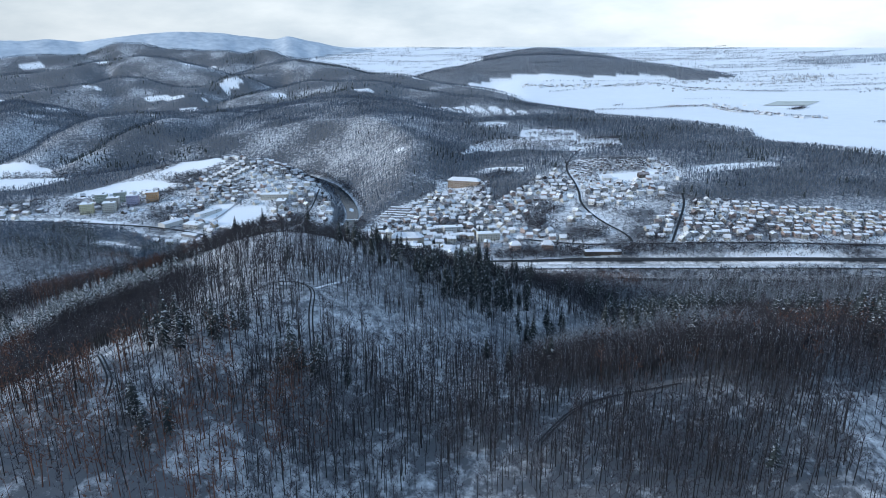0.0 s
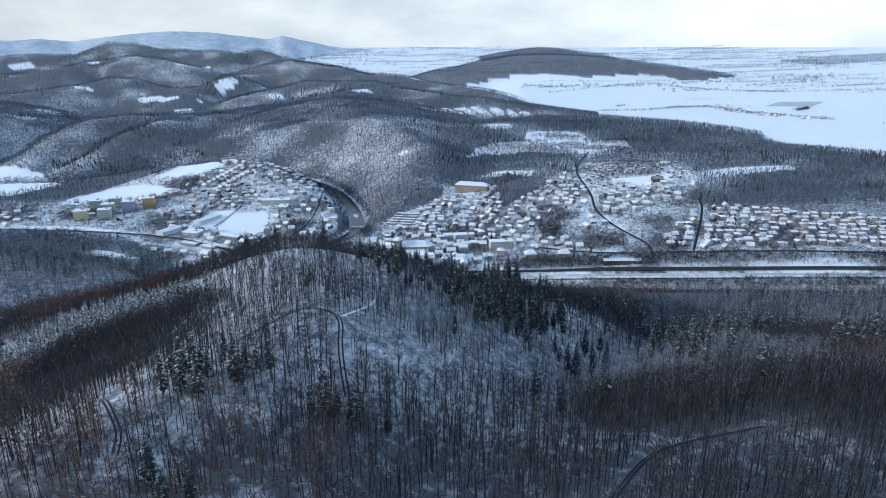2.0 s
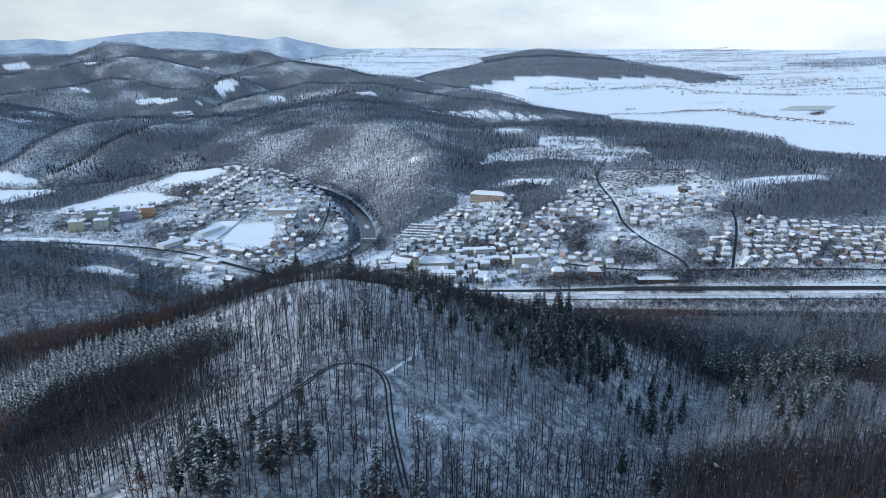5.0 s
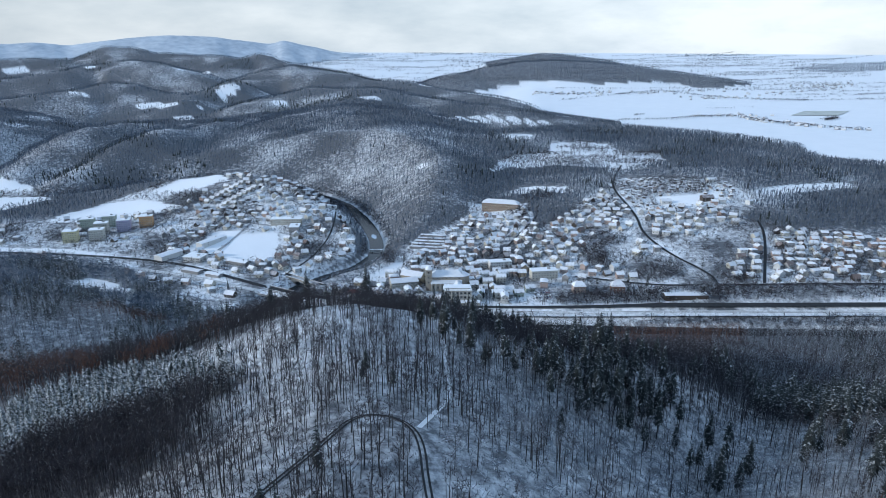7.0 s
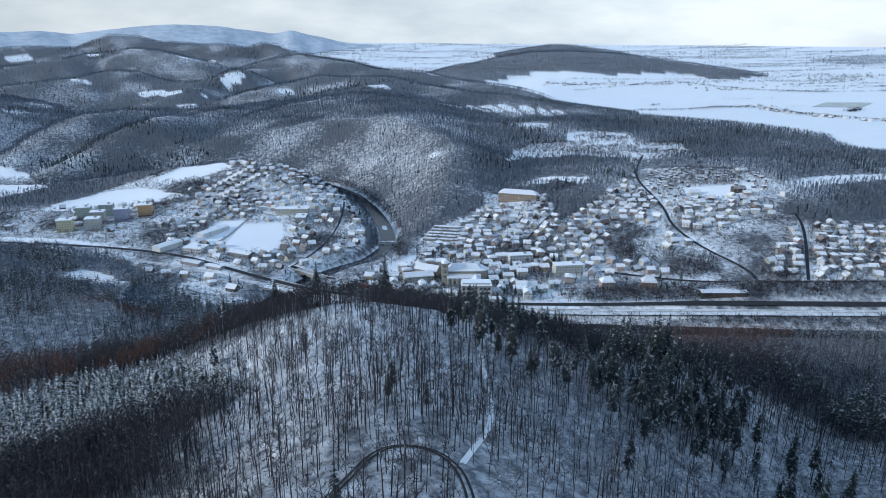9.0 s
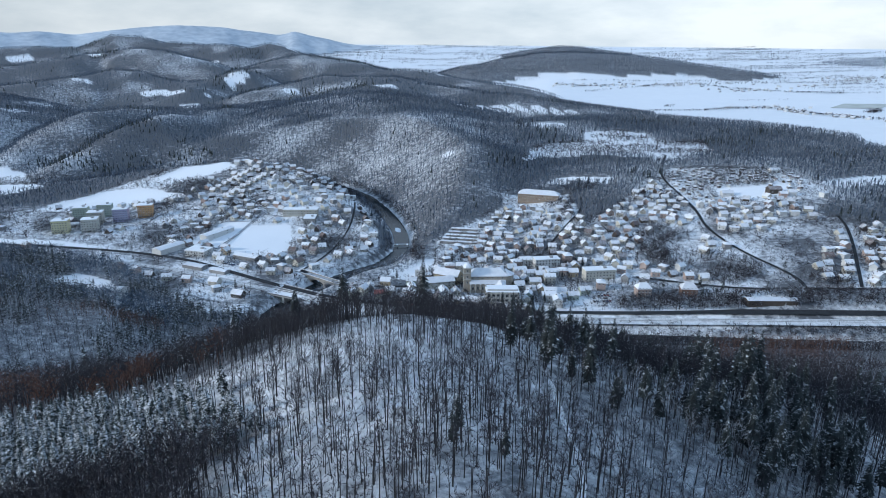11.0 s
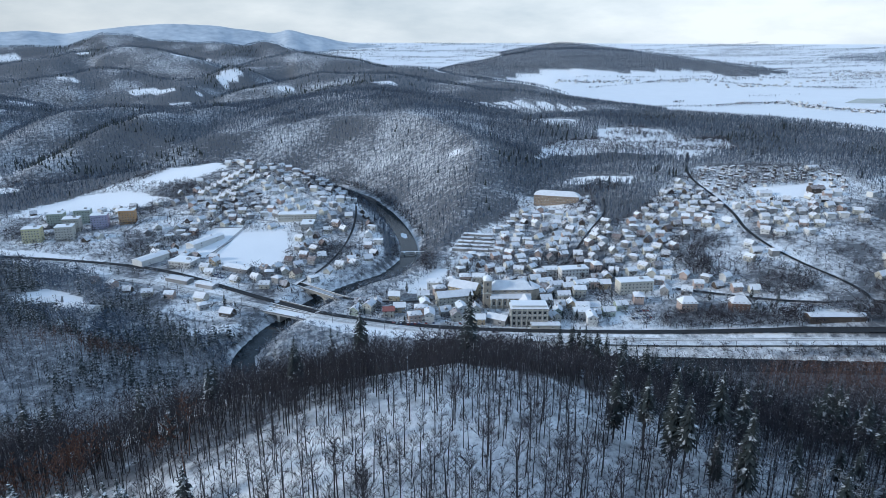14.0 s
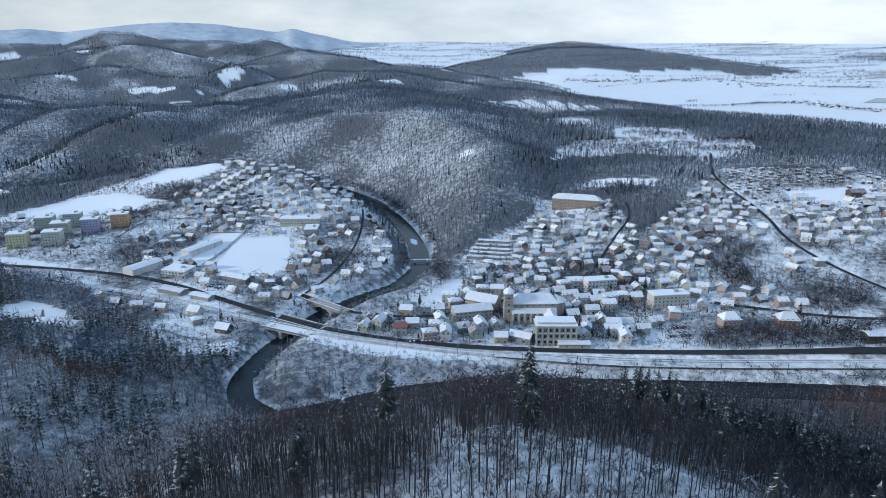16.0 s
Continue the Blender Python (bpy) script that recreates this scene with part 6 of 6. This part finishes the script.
def beam_bridge(a, b, width, z, deck_mat, name, label, arches):
    """A bridge between two points: deck, parapets, piers, and arches if it is of stone."""
    (ax, ay), (bx, by) = a, b
    l, turn = math.hypot(bx - ax, by - ay), math.degrees(math.atan2(by - ay, bx - ax))
    thing = tagged(new(name), label, "bridge")
    thing.matrix_basis = pose((ax + bx) / 2, (ay + by) / 2, z, 0, 0, turn)
    part("deck", boxes("deck", [(0, 0, -1.1, l, width, 1.0, 1), (0, 0, -0.1, l, width - 1.2, 0.16, 0)], [deck_mat, STONE if arches else CONCRETE]), thing)
    for s in (-1, 1):
        part("parapet", boxes("parapet", [(0, s * (width / 2 - 0.25), -0.1, l, 0.5, 1.1, 0), (0, s * (width / 2 - 0.25), 1.0, l, 0.6, 0.14, 1)], [STONE if arches else STEEL, SNOW]), thing)
    n = max(2, arches)
    for k in range(n + 1):
        part("pier", boxes("pier", [((k / n - 0.5) * (l - 3), 0, -9.5, 2.6, width - 0.4, 8.4, 0)], [STONE if arches else CONCRETE]), thing)
    if arches:
        span = (l - 3) / n
        for k in range(n):
            cx = ((k + 0.5) / n - 0.5) * (l - 3)
            steps = 10
            for s in (-1, 1):
                v, f = [], []
                for q in range(steps + 1):
                    th = math.pi * q / steps
                    x = cx - math.cos(th) * span / 2
                    v += [(x, s * (width / 2 - 0.3), -7.4 + math.sin(th) * 5.6), (x, s * (width / 2 - 0.3), -1.05)]
                for q in range(steps):
                    f.append((2 * q, 2 * q + 2, 2 * q + 3, 2 * q + 1) if s < 0 else (2 * q + 1, 2 * q + 3, 2 * q + 2, 2 * q))
                part("arch", shape("arch", v, f, [STONE]), thing)
    return thing


beam_bridge((-244, 889), (-192, 848), 8, 3.2, SLUSH, "stone_bridge", "old stone arch bridge over the dark river", 3)
beam_bridge((-282, 841), (-200, 803), 11, 2.2, SNOW, "railway_bridge", "concrete railway bridge with a snow-covered deck", 0)
beam_bridge((-290, 867), (-196, 812), 10, 2.0, ASPHALT, "road_bridge", "concrete road bridge with a wet dark deck", 0)


def weir():
    thing = tagged(new("weir"), "low concrete weir with a footbridge across the dark river", "weir")
    part("sill", boxes("sill", [(0, 0, -1.2, 34, 2.4, 1.6, 0)], [CONCRETE]), thing)
    for x in (-12, 0, 12):
        part("pier", boxes("pier", [(x, 0, -1, 1.6, 4.5, 3.6, 0), (x, 0, 2.6, 1.9, 4.9, 0.2, 1)], [CONCRETE, SNOW]), thing)
    part("footbridge", boxes("footbridge", [(0, 0, 2.8, 34, 1.8, 0.3, 0)], [SNOW]), thing)
    thing.matrix_basis = pose(-136, 1004, -4.6, 0, 0, 4)


weir()
shoal = [(math.cos(a) * r * 4 + 0.6 * math.sin(5 * a), math.sin(a) * r * 13, z) for z, r in ((0, 1.0), (0.5, 0.7)) for a in (k * math.pi / 10 for k in range(20))]
tagged(new("gravel_bar", shape("gravel_bar", shoal, [(k, (k + 1) % 20, 20 + (k + 1) % 20, 20 + k) for k in range(20)] + [tuple(range(20, 40))], [SNOW])), "snow-covered gravel bar in the river", "gravel bar").matrix_basis = pose(-152, 1078, -4.7, 0, 0, 12)


# ---- cars ----
def car(paint, word):
    thing = tagged(new("car"), word + " parked car with snow on its roof", "car", "parked cars")
    low = [(-2.1, 0.35), (-2.1, 0.85), (-1.3, 0.98), (1.2, 0.95), (2.1, 0.8), (2.1, 0.35)]
    cab = [(-1.4, 0.96), (-1.05, 1.45), (0.45, 1.45), (1.1, 0.96)]
    for name, prof, w, mat in (("body", low, 0.85, paint), ("cabin", cab, 0.74, GLASS)):
        n = len(prof)
        v = [(x, -w, z) for x, z in prof] + [(x, w, z) for x, z in prof]
        part(name, shape(name, v, [tuple(range(n - 1, -1, -1)), tuple(range(n, 2 * n))] + [(k, (k + 1) % n, n + (k + 1) % n, n + k) for k in range(n)], [mat]), thing)
    part("snow_cover", boxes("snow_cover", [(-0.3, 0, 1.45, 1.5, 1.4, 0.1, 0)], [SNOW]), thing)
    wheel = [(math.cos(a) * 0.32, s * 0.1, 0.32 + math.sin(a) * 0.32) for s in (-1, 1) for a in (k * math.pi / 5 for k in range(10))]
    tyre = shape("wheel", wheel, [tuple(range(10)), tuple(range(19, 9, -1))] + [(k, 10 + k, 10 + (k + 1) % 10, (k + 1) % 10) for k in range(10)], [RAIL])
    for x in (-1.3, 1.3):
        for y in (-0.78, 0.78):
            part("wheel", tyre, thing, at=(x, y, 0))
    return thing


PAINTS = [(material("car_paint_" + w.split()[0], c, tuple(v * 1.2 for v in c), 1, 0.3), w) for w, c in (("dark grey", (0.05, 0.05, 0.055)), ("white", (0.6, 0.6, 0.6)), ("red", (0.25, 0.03, 0.03)), ("blue", (0.04, 0.07, 0.18)))]
car_rng = np.random.default_rng(41)
car_kit = Kit([lambda q=q: car(*q) for q in PAINTS])
LOTS = [(-150, 797, 12, 6), (-147, 793, 12, 6), (-384, 968, 8, 64), (-378, 982, 8, 64), (-340, 918, 7, -22), (-326, 908, 5, -25), (40, 812, 8, 4), (45, 800, 6, 3), (-100, 795, 4, 6)]
for x0, y0, n, turn in LOTS:
    for k in range(n):
        if car_rng.uniform() < 0.8:
            x = x0 + 2.9 * k * math.cos(radians(turn))
            y = y0 + 2.9 * k * math.sin(radians(turn))
            car_kit.put(int(car_rng.integers(0, 4)), x, y, turn + 90 + car_rng.normal(0, 4), 0.02)


# ---- fences and hedges round the sports ground ----
def fence_line(a, b):
    thing = tagged(new("fence"), "low dark fence round the snowy sports ground", "fence")
    l, turn = math.hypot(b[0] - a[0], b[1] - a[1]), math.degrees(math.atan2(b[1] - a[1], b[0] - a[0]))
    thing.matrix_basis = pose((a[0] + b[0]) / 2, (a[1] + b[1]) / 2, float(height((a[0] + b[0]) / 2, (a[1] + b[1]) / 2)), 0, 0, turn)
    part("panel", boxes("panel", [(0, 0, 0.1, l, 0.06, 0.9, 0)], [STEEL]), thing)
    post = boxes("post", [(0, 0, -0.4, 0.18, 0.18, 2.2, 0)], [STEEL])
    for k in range(int(l // 12) + 1):
        part("post", post, thing, at=(k * 12 - l / 2, 0, 0))


for a, b in zip(OPEN_GROUNDS[1], OPEN_GROUNDS[1][1:]):
    fence_line(a, b)
strip("path", [(-352, 944), (-338, 1056), (-330, 1085)], 4, SLUSH, 0.3, "slushy lane beside the sports ground", "lane")


# ---- the open plain: hedges, villages, woods and fields ----
def plain():
    rng = np.random.default_rng(53)
    x, y = [], []

    def row(ax, ay, bx, by, gap, wide):
        n = int(math.hypot(bx - ax, by - ay) / gap) + 1
        s = rng.uniform(0, 1, n)
        x.extend(ax + (bx - ax) * s + rng.normal(0, wide, n))
        y.extend(ay + (by - ay) * s + rng.normal(0, wide, n))

    for ax, ay, bx, by, gap, wide in ((467, 2078, 640, 2125, 3, 6), (640, 2125, 756, 2200, 3, 7), (756, 2200, 880, 2230, 1.6, 12), (874, 2180, 890, 2010, 1.6, 14), (890, 2010, 950, 1880, 2, 12), (1080, 2090, 1155, 2170, 1, 9), (950, 1860, 1010, 1790, 2, 9),
                                      (411, 2689, 667, 2860, 7, 5), (667, 2860, 884, 2978, 3, 9), (884, 2978, 990, 2770, 4, 8), (990, 2769, 1142, 2640, 3, 8), (1142, 2640, 1298, 2590, 1.6, 7), (368, 2957, 445, 2871, 3, 14), (445, 2871, 667, 2950, 4, 12),
                                      (860, 2420, 1030, 2440, 14, 4), (560, 2240, 600, 2260, 3, 4), (1519, 2985, 1688, 3074, 3, 30), (1050, 1640, 1160, 1700, 4, 3), (1000, 1480, 1240, 1600, 7, 3), (1298, 2590, 1700, 2560, 5, 6), (1240, 2760, 1800, 2700, 6, 7),
                                      (-390, 3240, -60, 3330, 3, 18), (-60, 3330, 60, 3260, 3, 14), (-120, 2960, 240, 2760, 3, 9), (1210, 1810, 1700, 1760, 5, 8)):
        row(ax, ay, bx, by, gap * 0.6, wide * 0.8)
    for k in range(240):
        r, a = rng.uniform(3000, 4760), rng.uniform(-14, 37)
        cx, cy = -60 + r * math.sin(radians(a)), 100 + r * math.cos(radians(a))
        l = rng.uniform(150, 700)
        tilt = rng.normal(0, 0.10)
        row(cx - l / 2, cy - l * tilt, cx + l / 2, cy + l * tilt, rng.uniform(4, 9), rng.uniform(1, 7))
    x, y = np.array(x), np.array(y)
    keep = inside(x, y, PLAIN_EDGE)
    x, y = x[keep], y[keep]
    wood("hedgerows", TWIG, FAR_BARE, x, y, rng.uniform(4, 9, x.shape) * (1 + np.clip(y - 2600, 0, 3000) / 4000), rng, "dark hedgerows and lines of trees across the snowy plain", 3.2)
    # wooded rises
    x, y = scatter(-200, 3000, 2950, 4350, 10.5, rng)
    d1, _ = near_line(x, y, PLAIN_RISE)
    d2, _ = near_line(x, y, [(1950, 3640, 0), (2200, 3680, 0), (2480, 3690, 0)])
    d3, _ = near_line(x, y, [(400, 4090, 0), (566, 4150, 0), (860, 4090, 0)])
    edge = 30 * rough(x, y, 150, 91, 2)
    keep = (d1 < 230 + edge - 0.10 * (x - 400)) | (d2 < 150 + edge) | (d3 < 190 + edge)
    x, y = x[keep], y[keep]
    wood("plain_woods", FAR_TWIG, FAR_BARE, x, y, rng.uniform(9, 14, x.shape), rng, "bare woods on the rises of the far plain", 2.2)
    # villages
    for cx, cy, n, sx, sy in ((830, 2235, 12, 110, 30), (880, 2120, 22, 40, 120), (920, 1950, 14, 40, 90), (985, 1810, 8, 50, 40), (420, 2910, 20, 110, 70), (700, 2900, 34, 300, 70), (1050, 2720, 20, 160, 60), (1600, 3030, 26, 150, 90), (1280, 2830, 10, 160, 30), (-150, 3480, 24, 260, 120)):
        for k in range(n):
            VILLAGE.append((village, int(rng.integers(0, 2)), float(rng.normal(cx, sx / 2)), float(rng.normal(cy, sy / 2)), float(rng.uniform(0, 180))))


VILLAGE = []
plain()
for k in (0, 1):
    village.put(k, 900 + 30 * k, 2150, 20)
joined_houses(VILLAGE, "small houses of the villages on the snowy plain")


def field(outline, mat, label):
    """A field that shows through the snow, lying on the plain."""
    (ax, ay), (bx, by), (cx, cy), (dx, dy) = outline
    n = 14
    v, f = [], []
    for i in range(n + 1):
        for j in range(n + 1):
            s, t = i / n, j / n
            x = (ax * (1 - s) + bx * s) * (1 - t) + (dx * (1 - s) + cx * s) * t
            y = (ay * (1 - s) + by * s) * (1 - t) + (dy * (1 - s) + cy * s) * t
            v.append((x, y, float(height(x, y)) + 1.2))
    for i in range(n):
        for j in range(n):
            k = i * (n + 1) + j
            f.append((k, k + n + 1, k + n + 2, k + 1))
    tagged(new("field", shape("field", v, f, [mat])), label, "field", kind="structure")


STUBBLE = material("stubble_under_thin_snow", (0.36, 0.37, 0.32), (0.62, 0.63, 0.60), 30, 0.9, 3)
field([(1051, 2235), (1186, 2210), (1281, 2310), (1145, 2330)], STUBBLE, "grey-green winter field with thin snow on the plain")
